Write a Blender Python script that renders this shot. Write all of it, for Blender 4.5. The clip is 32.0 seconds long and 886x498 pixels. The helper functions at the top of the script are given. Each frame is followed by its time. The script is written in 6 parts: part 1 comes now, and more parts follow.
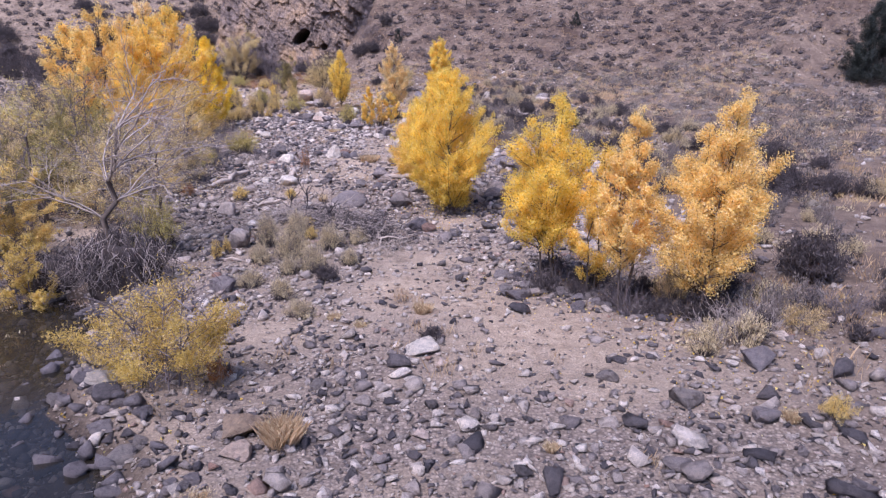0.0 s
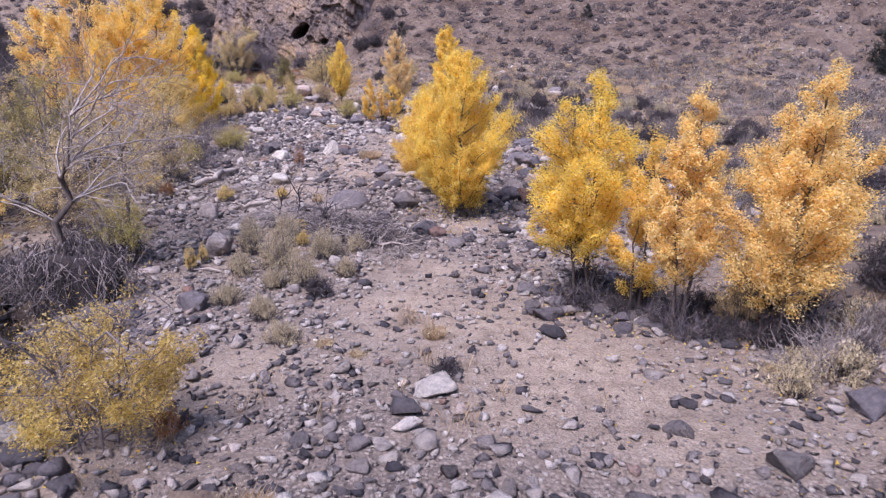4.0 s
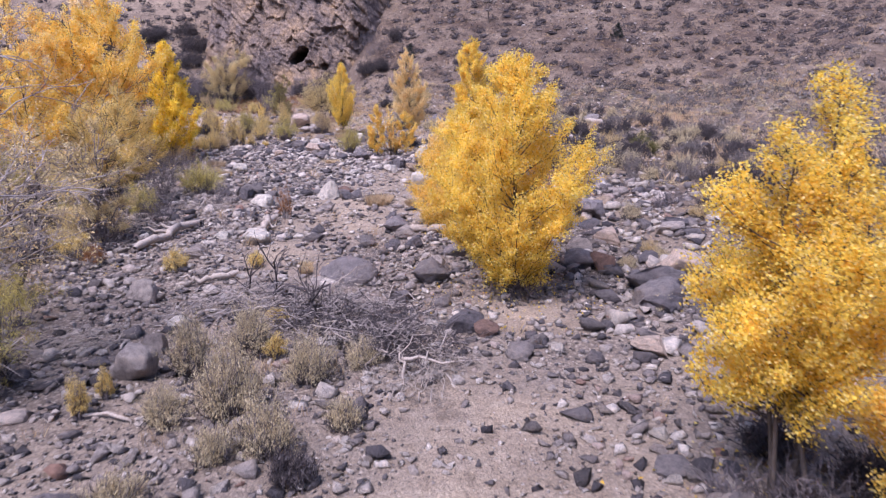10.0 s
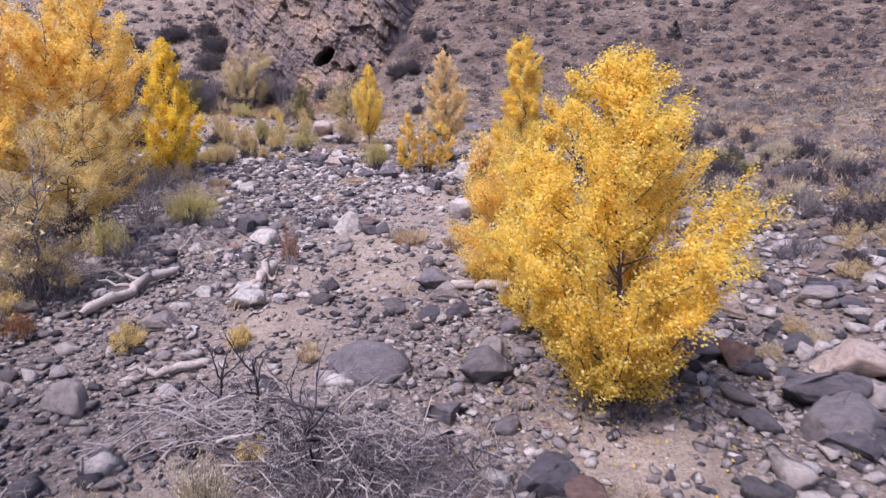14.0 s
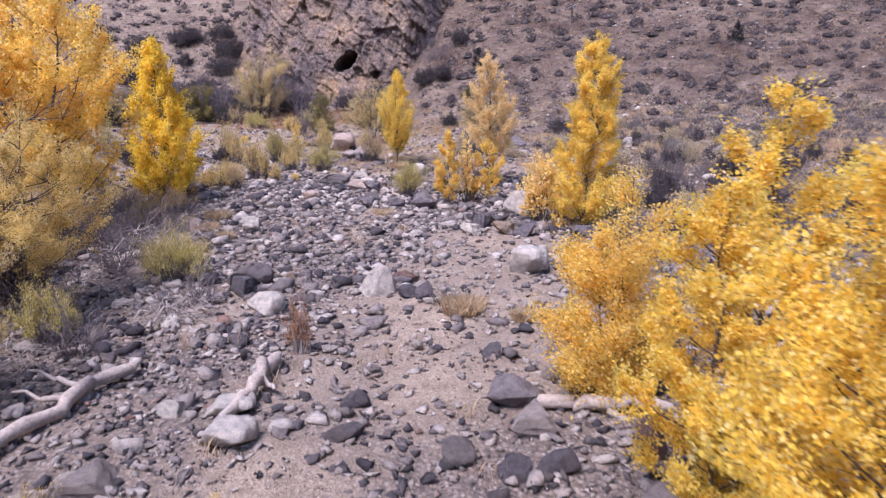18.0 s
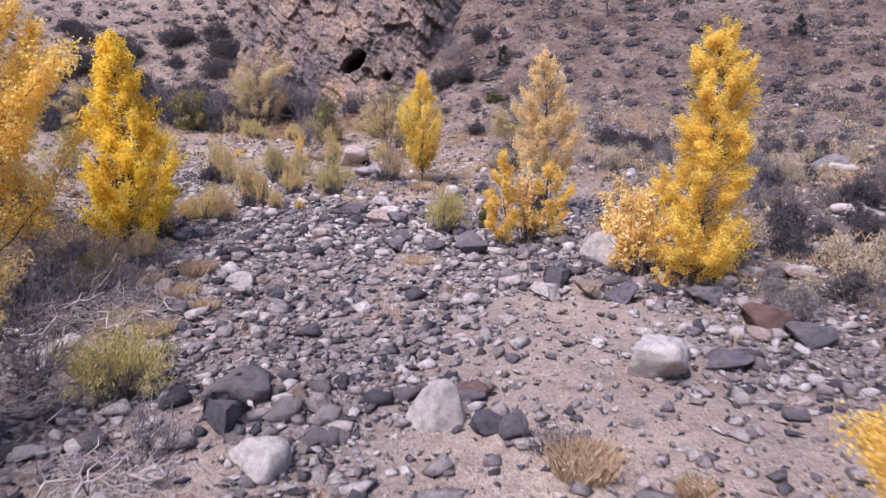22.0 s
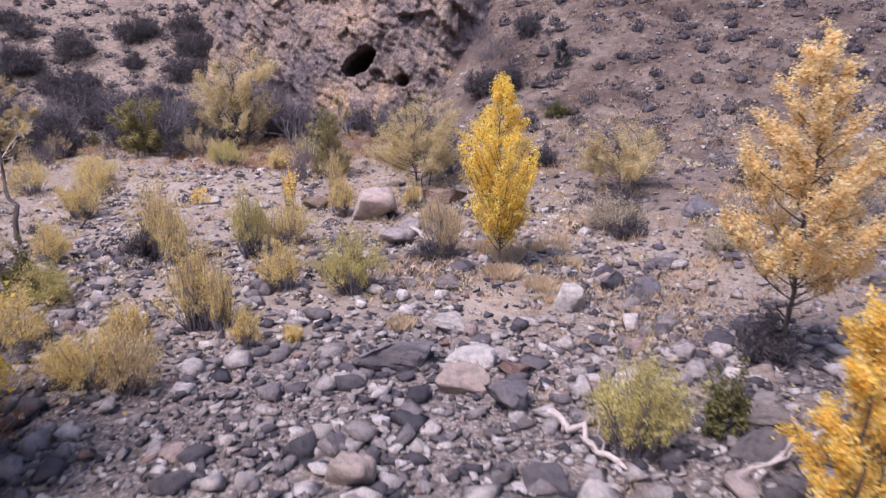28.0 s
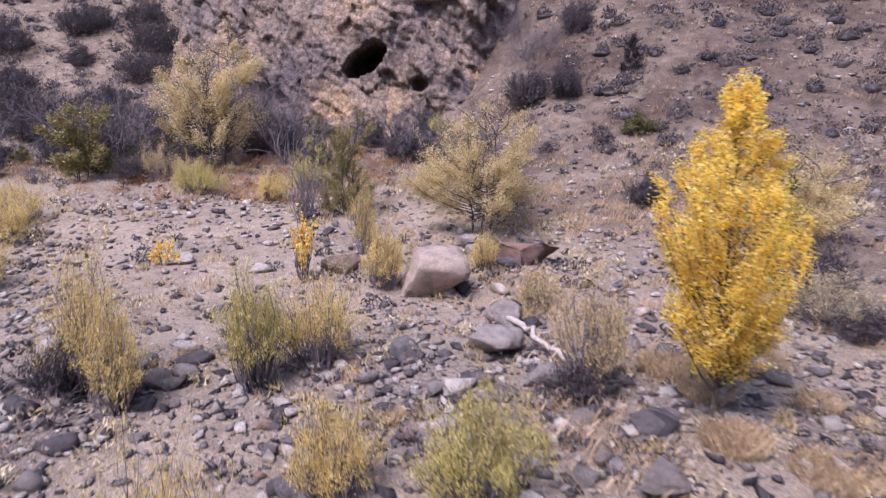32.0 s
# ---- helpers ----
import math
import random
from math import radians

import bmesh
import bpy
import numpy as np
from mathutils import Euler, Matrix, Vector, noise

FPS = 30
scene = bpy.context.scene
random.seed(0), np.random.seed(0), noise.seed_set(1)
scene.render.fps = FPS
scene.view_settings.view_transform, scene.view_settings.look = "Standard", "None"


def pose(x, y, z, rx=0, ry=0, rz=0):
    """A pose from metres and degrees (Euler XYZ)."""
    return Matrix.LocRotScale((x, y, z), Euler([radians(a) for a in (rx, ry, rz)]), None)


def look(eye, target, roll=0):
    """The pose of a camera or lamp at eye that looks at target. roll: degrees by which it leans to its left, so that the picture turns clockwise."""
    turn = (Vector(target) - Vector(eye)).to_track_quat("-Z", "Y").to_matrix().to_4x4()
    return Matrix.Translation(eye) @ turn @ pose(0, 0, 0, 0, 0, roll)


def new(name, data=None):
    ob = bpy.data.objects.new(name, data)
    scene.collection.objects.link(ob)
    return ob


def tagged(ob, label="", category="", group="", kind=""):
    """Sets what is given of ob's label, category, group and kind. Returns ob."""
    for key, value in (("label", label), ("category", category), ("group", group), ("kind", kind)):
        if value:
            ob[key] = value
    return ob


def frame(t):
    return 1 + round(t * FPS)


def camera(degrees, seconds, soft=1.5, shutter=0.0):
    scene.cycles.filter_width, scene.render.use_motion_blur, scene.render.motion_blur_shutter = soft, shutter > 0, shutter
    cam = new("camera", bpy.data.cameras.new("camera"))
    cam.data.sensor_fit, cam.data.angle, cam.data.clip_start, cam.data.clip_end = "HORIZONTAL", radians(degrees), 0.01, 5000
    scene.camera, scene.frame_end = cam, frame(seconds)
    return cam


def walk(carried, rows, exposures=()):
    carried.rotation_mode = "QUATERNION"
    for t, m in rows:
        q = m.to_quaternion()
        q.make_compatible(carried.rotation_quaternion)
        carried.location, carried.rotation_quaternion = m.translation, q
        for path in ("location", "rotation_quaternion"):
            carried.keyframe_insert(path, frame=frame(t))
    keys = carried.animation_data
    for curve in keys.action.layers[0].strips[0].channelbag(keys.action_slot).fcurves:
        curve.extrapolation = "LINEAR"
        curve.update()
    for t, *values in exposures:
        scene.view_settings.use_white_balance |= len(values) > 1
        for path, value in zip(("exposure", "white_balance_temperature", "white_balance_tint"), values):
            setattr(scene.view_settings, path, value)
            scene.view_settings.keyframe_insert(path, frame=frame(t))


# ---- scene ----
# seconds, x, y, z of the drone; heading to the left of +y, pitch and roll in degrees
PATH = [
    (0, 0.000, 0.000, 5.001, 0.00, -14.97, 0.17),
    (1, 0.006, 0.500, 4.952, 0.11, -14.99, 0.05),
    (2, -0.010, 1.047, 4.856, 0.17, -14.96, -0.01),
    (4.5, -0.290, 3.056, 4.391, 0.27, -14.82, 0.02),
    (5, -0.369, 3.557, 4.320, 0.29, -14.53, -0.06),
    (5.5, -0.451, 4.076, 4.263, 0.30, -14.11, -0.06),
    (6, -0.528, 4.602, 4.219, 0.31, -13.69, -0.00),
    (6.5, -0.594, 5.123, 4.183, 0.33, -13.25, -0.05),
    (7, -0.656, 5.644, 4.148, 0.37, -12.83, -0.06),
    (7.5, -0.721, 6.172, 4.115, 0.41, -12.56, -0.10),
    (8, -0.792, 6.722, 4.094, 0.45, -12.46, -0.10),
    (9, -0.932, 7.841, 4.070, 0.45, -12.42, -0.12),
    (10, -1.056, 8.976, 4.121, 0.53, -12.41, -0.27),
    (11, -1.180, 10.120, 4.170, 0.51, -12.43, -0.16),
    (12, -1.306, 11.242, 4.207, 0.63, -12.37, -0.04),
    (12.5, -1.375, 11.809, 4.236, 0.97, -12.35, -0.02),
    (13, -1.450, 12.383, 4.269, 1.63, -12.33, -0.04),
    (13.5, -1.521, 12.957, 4.294, 2.31, -12.26, 0.02),
    (14, -1.592, 13.530, 4.315, 2.85, -12.21, 0.02),
    (14.5, -1.667, 14.099, 4.338, 3.15, -12.17, -0.02),
    (16.5, -2.099, 16.251, 4.472, 4.03, -11.95, 0.09),
    (17, -2.254, 16.821, 4.500, 4.20, -11.90, 0.16),
    (18, -2.646, 18.008, 4.553, 4.41, -11.81, 0.19),
    (19, -3.068, 19.203, 4.601, 4.39, -11.75, 0.28),
    (20, -3.453, 20.378, 4.657, 4.42, -11.72, 0.13),
    (21, -3.825, 21.583, 4.727, 4.41, -11.73, 0.04),
    (22, -4.175, 22.876, 4.800, 4.49, -11.76, -0.12),
    (23, -4.528, 24.319, 4.874, 4.53, -11.74, -0.43),
    (24, -4.947, 25.929, 4.967, 4.54, -11.74, -0.53),
    (25, -5.416, 27.625, 5.070, 4.45, -11.76, -0.29),
    (25.5, -5.669, 28.480, 5.125, 4.32, -11.77, -0.19),
    (27.5, -6.776, 31.855, 5.294, 3.89, -11.66, -0.02),
    (28, -7.044, 32.653, 5.317, 3.46, -11.62, -0.05),
    (28.5, -7.308, 33.432, 5.334, 2.88, -11.56, 0.05),
    (29, -7.582, 34.202, 5.352, 2.31, -11.50, 0.18),
    (30, -8.203, 35.758, 5.399, 1.74, -11.34, 0.29),
    (31, -8.940, 37.367, 5.452, 1.45, -11.30, 0.37),
    (31.5, -9.334, 38.187, 5.482, 1.19, -11.25, 0.45),
    (32, -9.730, 39.009, 5.510, 0.51, -11.22, 0.60),
]
cam = camera(65.53, 32.0, 1.2, 0.75)


def drone(x, y, z, yaw, pitch, roll):
    a, p = radians(yaw), radians(pitch)
    return look((x, y, z), (x - math.sin(a) * math.cos(p), y + math.cos(a) * math.cos(p), z + math.sin(p)), roll)


walk(cam, [(row[0], drone(*row[1:])) for row in PATH], [(0, 1.28, 5380, 30), (32, 1.37, 5480, 30)])

# ---- world, light ----
world = bpy.data.worlds.new("canyon_sky")
scene.world = world
world.use_nodes = True
wn = world.node_tree.nodes
sky = wn.new("ShaderNodeTexSky")
sky.sky_type, sky.sun_disc = "NISHITA", False
sky.sun_elevation, sky.sun_rotation = radians(59), radians(214)
wn["Background"].inputs["Strength"].default_value = 0.074
world.node_tree.links.new(sky.outputs["Color"], wn["Background"].inputs["Color"])

sun_data = bpy.data.lights.new("sun", "SUN")
sun_data.energy, sun_data.angle, sun_data.color = 2.6, radians(28), (1.0, 0.91, 0.79)
sun = new("sun", sun_data)
sun.matrix_world = look((-16, -24, 48), (0, 0, 0))


# ---- materials ----
def material(name, rough=0.9):
    mat = bpy.data.materials.new(name)
    mat.use_nodes = True
    nodes, links = mat.node_tree.nodes, mat.node_tree.links
    shader = nodes["Principled BSDF"]
    shader.inputs["Roughness"].default_value = rough
    shader.inputs["Specular IOR Level"].default_value = 0.25
    return mat, nodes, links, shader


def ramp(nodes, stops):
    node = nodes.new("ShaderNodeValToRGB")
    el = node.color_ramp.elements
    while len(el) < len(stops):
        el.new(0.5)
    for e, (at, col) in zip(el, stops):
        e.position, e.color = at, (*col, 1)
    return node


def grain(nodes, links, scale, detail=4.0, rough=0.6, kind="noise", coord=None):
    node = nodes.new("ShaderNodeTexNoise" if kind == "noise" else "ShaderNodeTexVoronoi")
    node.inputs["Scale"].default_value = scale
    if kind == "noise":
        node.inputs["Detail"].default_value, node.inputs["Roughness"].default_value = detail, rough
    if coord is None:
        coord = nodes.new("ShaderNodeTexCoord").outputs["Object"]
    links.new(coord, node.inputs["Vector"])
    return node


def blend(nodes, links, fac, a, b, mode="MIX"):
    node = nodes.new("ShaderNodeMix")
    node.data_type, node.blend_type = "RGBA", mode
    for socket, value in zip((node.inputs[0], node.inputs[6], node.inputs[7]), (fac, a, b)):
        if isinstance(value, (int, float)):
            socket.default_value = value
        elif isinstance(value, tuple):
            socket.default_value = (*value, 1)
        else:
            links.new(value, socket)
    return node.outputs[2]


def relief(nodes, links, shader, height, strength, distance):
    bump = nodes.new("ShaderNodeBump")
    bump.inputs["Strength"].default_value, bump.inputs["Distance"].default_value = strength, distance
    links.new(height, bump.inputs["Height"])
    links.new(bump.outputs["Normal"], shader.inputs["Normal"])


def leaf_material(name, stops, through_light=0.45, rough=0.55):
    """Leaves of many shades, one shade for each leaf, that let light through."""
    mat, nodes, links, shader = material(name, rough)
    info = nodes.new("ShaderNodeNewGeometry")
    col = ramp(nodes, stops)
    links.new(info.outputs["Random Per Island"], col.inputs[0])
    patch = grain(nodes, links, 1.3, 2)
    tone = ramp(nodes, [(0.32, (0.84, 0.79, 0.74)), (0.68, (1.06, 1.06, 1.06))])
    links.new(patch.outputs["Fac"], tone.inputs[0])
    out = blend(nodes, links, 1.0, col.outputs[0], tone.outputs[0], "MULTIPLY")
    links.new(out, shader.inputs["Base Color"])
    shader.inputs["Specular IOR Level"].default_value = 0.35
    thin = nodes.new("ShaderNodeBsdfTranslucent")
    links.new(out, thin.inputs["Color"])
    mix = nodes.new("ShaderNodeMixShader")
    mix.inputs[0].default_value = through_light
    links.new(shader.outputs[0], mix.inputs[1])
    links.new(thin.outputs[0], mix.inputs[2])
    links.new(mix.outputs[0], nodes["Material Output"].inputs["Surface"])
    return mat


def bark_material(name, dark, light, scale=14.0, squash=0.25):
    mat, nodes, links, shader = material(name, 0.95)
    stretch = nodes.new("ShaderNodeMapping")
    stretch.inputs["Scale"].default_value = (1, 1, squash)
    links.new(nodes.new("ShaderNodeTexCoord").outputs["Object"], stretch.inputs["Vector"])
    n = grain(nodes, links, scale, 6, 0.7, coord=stretch.outputs[0])
    col = ramp(nodes, [(0.3, dark), (0.7, light)])
    links.new(n.outputs["Fac"], col.inputs[0])
    links.new(col.outputs[0], shader.inputs["Base Color"])
    relief(nodes, links, shader, n.outputs["Fac"], 0.6, 0.02)
    return mat


def stone_material(name, stops, island=False, scale=5.0):
    """Weathered river stone: one tone for each stone, blotches, speckles and dust."""
    mat, nodes, links, shader = material(name, 0.85)
    if island:
        pick = nodes.new("ShaderNodeNewGeometry").outputs["Random Per Island"]
    else:
        pick = nodes.new("ShaderNodeObjectInfo").outputs["Random"]
    base = ramp(nodes, stops)
    links.new(pick, base.inputs[0])
    big, fine = grain(nodes, links, scale, 6, 0.65), grain(nodes, links, scale * 9, 4, 0.7)
    blotch = ramp(nodes, [(0.28, (0.55, 0.54, 0.56)), (0.5, (1, 1, 1)), (0.74, (1.35, 1.3, 1.22))])
    links.new(big.outputs["Fac"], blotch.inputs[0])
    speck = ramp(nodes, [(0.3, (0.72, 0.72, 0.74)), (0.6, (1.12, 1.1, 1.08))])
    links.new(fine.outputs["Fac"], speck.inputs[0])
    c = blend(nodes, links, 1.0, base.outputs[0], blotch.outputs[0], "MULTIPLY")
    c = blend(nodes, links, 1.0, c, speck.outputs[0], "MULTIPLY")
    links.new(c, shader.inputs["Base Color"])
    add = nodes.new("ShaderNodeMath")
    links.new(big.outputs["Fac"], add.inputs[0])
    links.new(fine.outputs["Fac"], add.inputs[1])
    relief(nodes, links, shader, add.outputs[0], 1.0, 0.06)
    return mat


def ground_material():
    mat, nodes, links, shader = material("canyon_soil", 0.97)
    at = nodes.new("ShaderNodeTexCoord").outputs["Object"]
    wide, mid, fine = (grain(nodes, links, k, 5, 0.65, coord=at) for k in (0.45, 3.2, 38.0))
    pebbles = grain(nodes, links, 19.0, kind="cells", coord=at)
    grit = grain(nodes, links, 46.0, kind="cells", coord=at)
    sand = ramp(nodes, [(0.3, (0.255, 0.205, 0.158)), (0.48, (0.385, 0.315, 0.243)), (0.7, (0.51, 0.425, 0.33))])
    links.new(mid.outputs["Fac"], sand.inputs[0])
    speck = ramp(nodes, [(0.3, (0.62, 0.6, 0.6)), (0.62, (1.15, 1.13, 1.1))])
    links.new(fine.outputs["Fac"], speck.inputs[0])
    sandy = blend(nodes, links, 1.0, sand.outputs[0], speck.outputs[0], "MULTIPLY")
    bits = nodes.new("ShaderNodeSeparateColor")
    links.new(grit.outputs["Color"], bits.inputs[0])
    bit = ramp(nodes, [(0.0, (0.5, 0.5, 0.54)), (0.25, (0.9, 0.9, 0.92)), (0.7, (1.05, 1.04, 1.02)), (1.0, (1.4, 1.38, 1.36))])
    links.new(bits.outputs[0], bit.inputs[0])
    sandy = blend(nodes, links, 0.75, sandy, bit.outputs[0], "MULTIPLY")
    drift = ramp(nodes, [(0.35, (0.82, 0.81, 0.82)), (0.62, (1.12, 1.1, 1.07))])
    links.new(wide.outputs["Fac"], drift.inputs[0])
    sandy = blend(nodes, links, 1.0, sandy, drift.outputs[0], "MULTIPLY")
    # gravel: one grey for each pebble, the shade in the gaps painted in
    tone = nodes.new("ShaderNodeSeparateColor")
    links.new(pebbles.outputs["Color"], tone.inputs[0])
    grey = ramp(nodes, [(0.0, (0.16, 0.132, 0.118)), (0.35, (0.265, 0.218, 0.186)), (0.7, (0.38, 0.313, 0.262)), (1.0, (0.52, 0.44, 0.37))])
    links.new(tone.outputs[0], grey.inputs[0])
    # multiplies the colour darker away from each pebble's middle, as gap shade
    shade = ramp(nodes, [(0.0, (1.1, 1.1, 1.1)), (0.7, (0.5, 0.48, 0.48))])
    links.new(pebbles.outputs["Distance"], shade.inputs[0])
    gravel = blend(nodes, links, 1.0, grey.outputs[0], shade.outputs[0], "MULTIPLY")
    # slope soil: dry tan with reddish and pale patches
    soil = ramp(nodes, [(0.3, (0.11, 0.077, 0.06)), (0.45, (0.175, 0.132, 0.104)), (0.58, (0.245, 0.192, 0.15)), (0.72, (0.36, 0.29, 0.225))])
    links.new(wide.outputs["Fac"], soil.inputs[0])
    soil_mid = ramp(nodes, [(0.32, (0.62, 0.6, 0.6)), (0.66, (1.22, 1.2, 1.16))])
    links.new(mid.outputs["Fac"], soil_mid.inputs[0])
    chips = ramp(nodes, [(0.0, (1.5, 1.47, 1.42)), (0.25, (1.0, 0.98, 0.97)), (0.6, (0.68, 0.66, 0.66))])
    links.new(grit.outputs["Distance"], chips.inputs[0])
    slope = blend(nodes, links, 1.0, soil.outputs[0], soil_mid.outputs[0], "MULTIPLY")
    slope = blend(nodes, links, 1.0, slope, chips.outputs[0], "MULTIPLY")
    kinds = []
    for name in ("gravel", "slope"):
        a = nodes.new("ShaderNodeAttribute")
        a.attribute_name = name
        kinds.append(a.outputs["Fac"])
    mask = nodes.new("ShaderNodeMath")
    mask.operation = "MULTIPLY_ADD"
    links.new(mid.outputs["Fac"], mask.inputs[0])
    mask.inputs[1].default_value = 1.6
    shifted = nodes.new("ShaderNodeMath")
    shifted.operation = "SUBTRACT"
    links.new(kinds[0], shifted.inputs[0])
    shifted.inputs[1].default_value = 0.92
    links.new(shifted.outputs[0], mask.inputs[2])
    mask.use_clamp = True
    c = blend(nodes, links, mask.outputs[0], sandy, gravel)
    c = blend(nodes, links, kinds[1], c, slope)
    wet = nodes.new("ShaderNodeAttribute")
    wet.attribute_name = "wet"
    mud = blend(nodes, links, 1.0, c, (0.3, 0.28, 0.27), "MULTIPLY")
    c = blend(nodes, links, wet.outputs["Fac"], c, mud)
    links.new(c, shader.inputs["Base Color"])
    add = nodes.new("ShaderNodeMath")
    add.operation = "MULTIPLY_ADD"
    links.new(pebbles.outputs["Distance"], add.inputs[0])
    add.inputs[1].default_value = -0.22
    links.new(fine.outputs["Fac"], add.inputs[2])
    lumps = nodes.new("ShaderNodeMath")
    lumps.operation = "MULTIPLY_ADD"
    links.new(grain(nodes, links, 9.0, 5, 0.7, coord=at).outputs["Fac"], lumps.inputs[0])
    lumps.inputs[1].default_value = 1.6
    links.new(add.outputs[0], lumps.inputs[2])
    relief(nodes, links, shader, lumps.outputs[0], 0.9, 0.06)
    return mat


def cliff_material():
    mat, nodes, links, shader = material("volcanic_cliff", 0.95)
    at = nodes.new("ShaderNodeTexCoord").outputs["Object"]
    big, mid, fine = (grain(nodes, links, k, 7, 0.7, coord=at) for k in (0.33, 1.5, 9.0))
    crack = nodes.new("ShaderNodeTexVoronoi")
    crack.feature = "DISTANCE_TO_EDGE"
    crack.inputs["Scale"].default_value = 2.6
    warp = nodes.new("ShaderNodeVectorMath")
    links.new(at, warp.inputs[0])
    links.new(mid.outputs["Color"], warp.inputs[1])
    links.new(warp.outputs[0], crack.inputs["Vector"])
    slant = nodes.new("ShaderNodeMapping")
    slant.inputs["Rotation"].default_value, slant.inputs["Scale"].default_value = (0, 0.7, 0), (0.5, 1, 3.2)
    links.new(at, slant.inputs["Vector"])
    streak = grain(nodes, links, 1.5, 6, 0.7, coord=slant.outputs[0])
    streaks = ramp(nodes, [(0.36, (0.72, 0.71, 0.72)), (0.5, (1, 1, 1)), (0.66, (1.15, 1.13, 1.1))])
    links.new(streak.outputs["Fac"], streaks.inputs[0])
    tone = ramp(nodes, [(0.3, (0.11, 0.094, 0.096)), (0.44, (0.165, 0.137, 0.13)), (0.56, (0.24, 0.186, 0.144)), (0.66, (0.33, 0.232, 0.138)), (0.74, (0.3, 0.175, 0.12))])
    links.new(big.outputs["Fac"], tone.inputs[0])
    lichen = ramp(nodes, [(0.34, (0.62, 0.6, 0.6)), (0.5, (1, 0.98, 0.95)), (0.7, (1.35, 1.3, 1.2))])
    links.new(mid.outputs["Fac"], lichen.inputs[0])
    speck = ramp(nodes, [(0.34, (0.42, 0.41, 0.43)), (0.62, (1.35, 1.3, 1.22))])
    links.new(fine.outputs["Fac"], speck.inputs[0])
    seam = ramp(nodes, [(0.0, (0.35, 0.33, 0.33)), (0.09, (1, 1, 1))])
    links.new(crack.outputs["Distance"], seam.inputs[0])
    c = blend(nodes, links, 1.0, tone.outputs[0], lichen.outputs[0], "MULTIPLY")
    c = blend(nodes, links, 1.0, c, speck.outputs[0], "MULTIPLY")
    c = blend(nodes, links, 0.55, c, seam.outputs[0], "MULTIPLY")
    c = blend(nodes, links, 1.0, c, streaks.outputs[0], "MULTIPLY")
    links.new(c, shader.inputs["Base Color"])
    add = nodes.new("ShaderNodeMath")
    links.new(mid.outputs["Fac"], add.inputs[0])
    links.new(fine.outputs["Fac"], add.inputs[1])
    more = nodes.new("ShaderNodeMath")
    links.new(add.outputs[0], more.inputs[0])
    links.new(streak.outputs["Fac"], more.inputs[1])
    cut = ramp(nodes, [(0.0, (0, 0, 0)), (0.14, (1, 1, 1))])
    links.new(crack.outputs["Distance"], cut.inputs[0])
    deep = nodes.new("ShaderNodeMath")
    links.new(more.outputs[0], deep.inputs[0])
    links.new(cut.outputs[0], deep.inputs[1])
    relief(nodes, links, shader, deep.outputs[0], 0.35, 0.05)
    return mat


def water_material():
    mat, nodes, links, shader = material("creek_water", 0.06)
    shader.inputs["Base Color"].default_value = (0.018, 0.016, 0.013, 1)
    shader.inputs["Specular IOR Level"].default_value = 0.32
    shader.inputs["Alpha"].default_value = 0.7
    n = grain(nodes, links, 6.0, 3)
    relief(nodes, links, shader, n.outputs["Fac"], 0.08, 0.02)
    return mat


SOIL, CLIFF, WATER = ground_material(), cliff_material(), water_material()
COBBLE = stone_material("river_cobbles", [(0.0, (0.07, 0.064, 0.072)), (0.2, (0.15, 0.133, 0.136)), (0.45, (0.33, 0.286, 0.264)), (0.72, (0.55, 0.482, 0.423)), (0.93, (0.72, 0.65, 0.58)), (1.0, (0.34, 0.21, 0.16))], True, 7.0)
COBBLE_ONE = stone_material("river_cobble", [(0.0, (0.12, 0.107, 0.11)), (0.3, (0.23, 0.2, 0.187)), (0.6, (0.37, 0.315, 0.275)), (0.85, (0.52, 0.45, 0.39)), (1.0, (0.66, 0.59, 0.52))], False, 7.0)
TONES = {
    "dark": stone_material("dark_basalt", [(0.0, (0.14, 0.127, 0.136)), (1.0, (0.27, 0.24, 0.24))]),
    "slab": stone_material("grey_slab", [(0.0, (0.18, 0.16, 0.162)), (1.0, (0.27, 0.24, 0.235))]),
    "grey": stone_material("grey_stone", [(0.0, (0.17, 0.15, 0.148)), (1.0, (0.26, 0.23, 0.215))]),
    "pale": stone_material("pale_stone", [(0.0, (0.33, 0.28, 0.25)), (1.0, (0.46, 0.4, 0.36))]),
    "white": stone_material("white_stone", [(0.0, (0.56, 0.5, 0.43)), (1.0, (0.7, 0.64, 0.56))]),
    "tan": stone_material("tan_stone", [(0.0, (0.33, 0.25, 0.18)), (1.0, (0.45, 0.35, 0.26))]),
    "pink": stone_material("pink_stone", [(0.0, (0.47, 0.37, 0.3)), (1.0, (0.6, 0.48, 0.39))]),
    "rust": stone_material("rusty_stone", [(0.0, (0.2, 0.125, 0.1)), (1.0, (0.3, 0.2, 0.16))]),
}
BARK = bark_material("cottonwood_bark", (0.045, 0.035, 0.03), (0.17, 0.135, 0.11))
TWIG = bark_material("grey_twigs", (0.2, 0.165, 0.15), (0.48, 0.415, 0.37))
DARK_TWIG = bark_material("dark_twigs", (0.04, 0.034, 0.036), (0.12, 0.1, 0.1))
GREY_TWIG = bark_material("purple_grey_twigs", (0.085, 0.072, 0.078), (0.24, 0.205, 0.205))
DEADWOOD = bark_material("bleached_wood", (0.26, 0.21, 0.175), (0.5, 0.43, 0.365), 22.0, 1.0)
YELLOW = leaf_material("yellow_leaves", [(0, (0.9, 0.6, 0.05)), (0.3, (0.97, 0.75, 0.1)), (0.7, (0.98, 0.82, 0.17)), (1, (0.985, 0.89, 0.42))], 0.64)
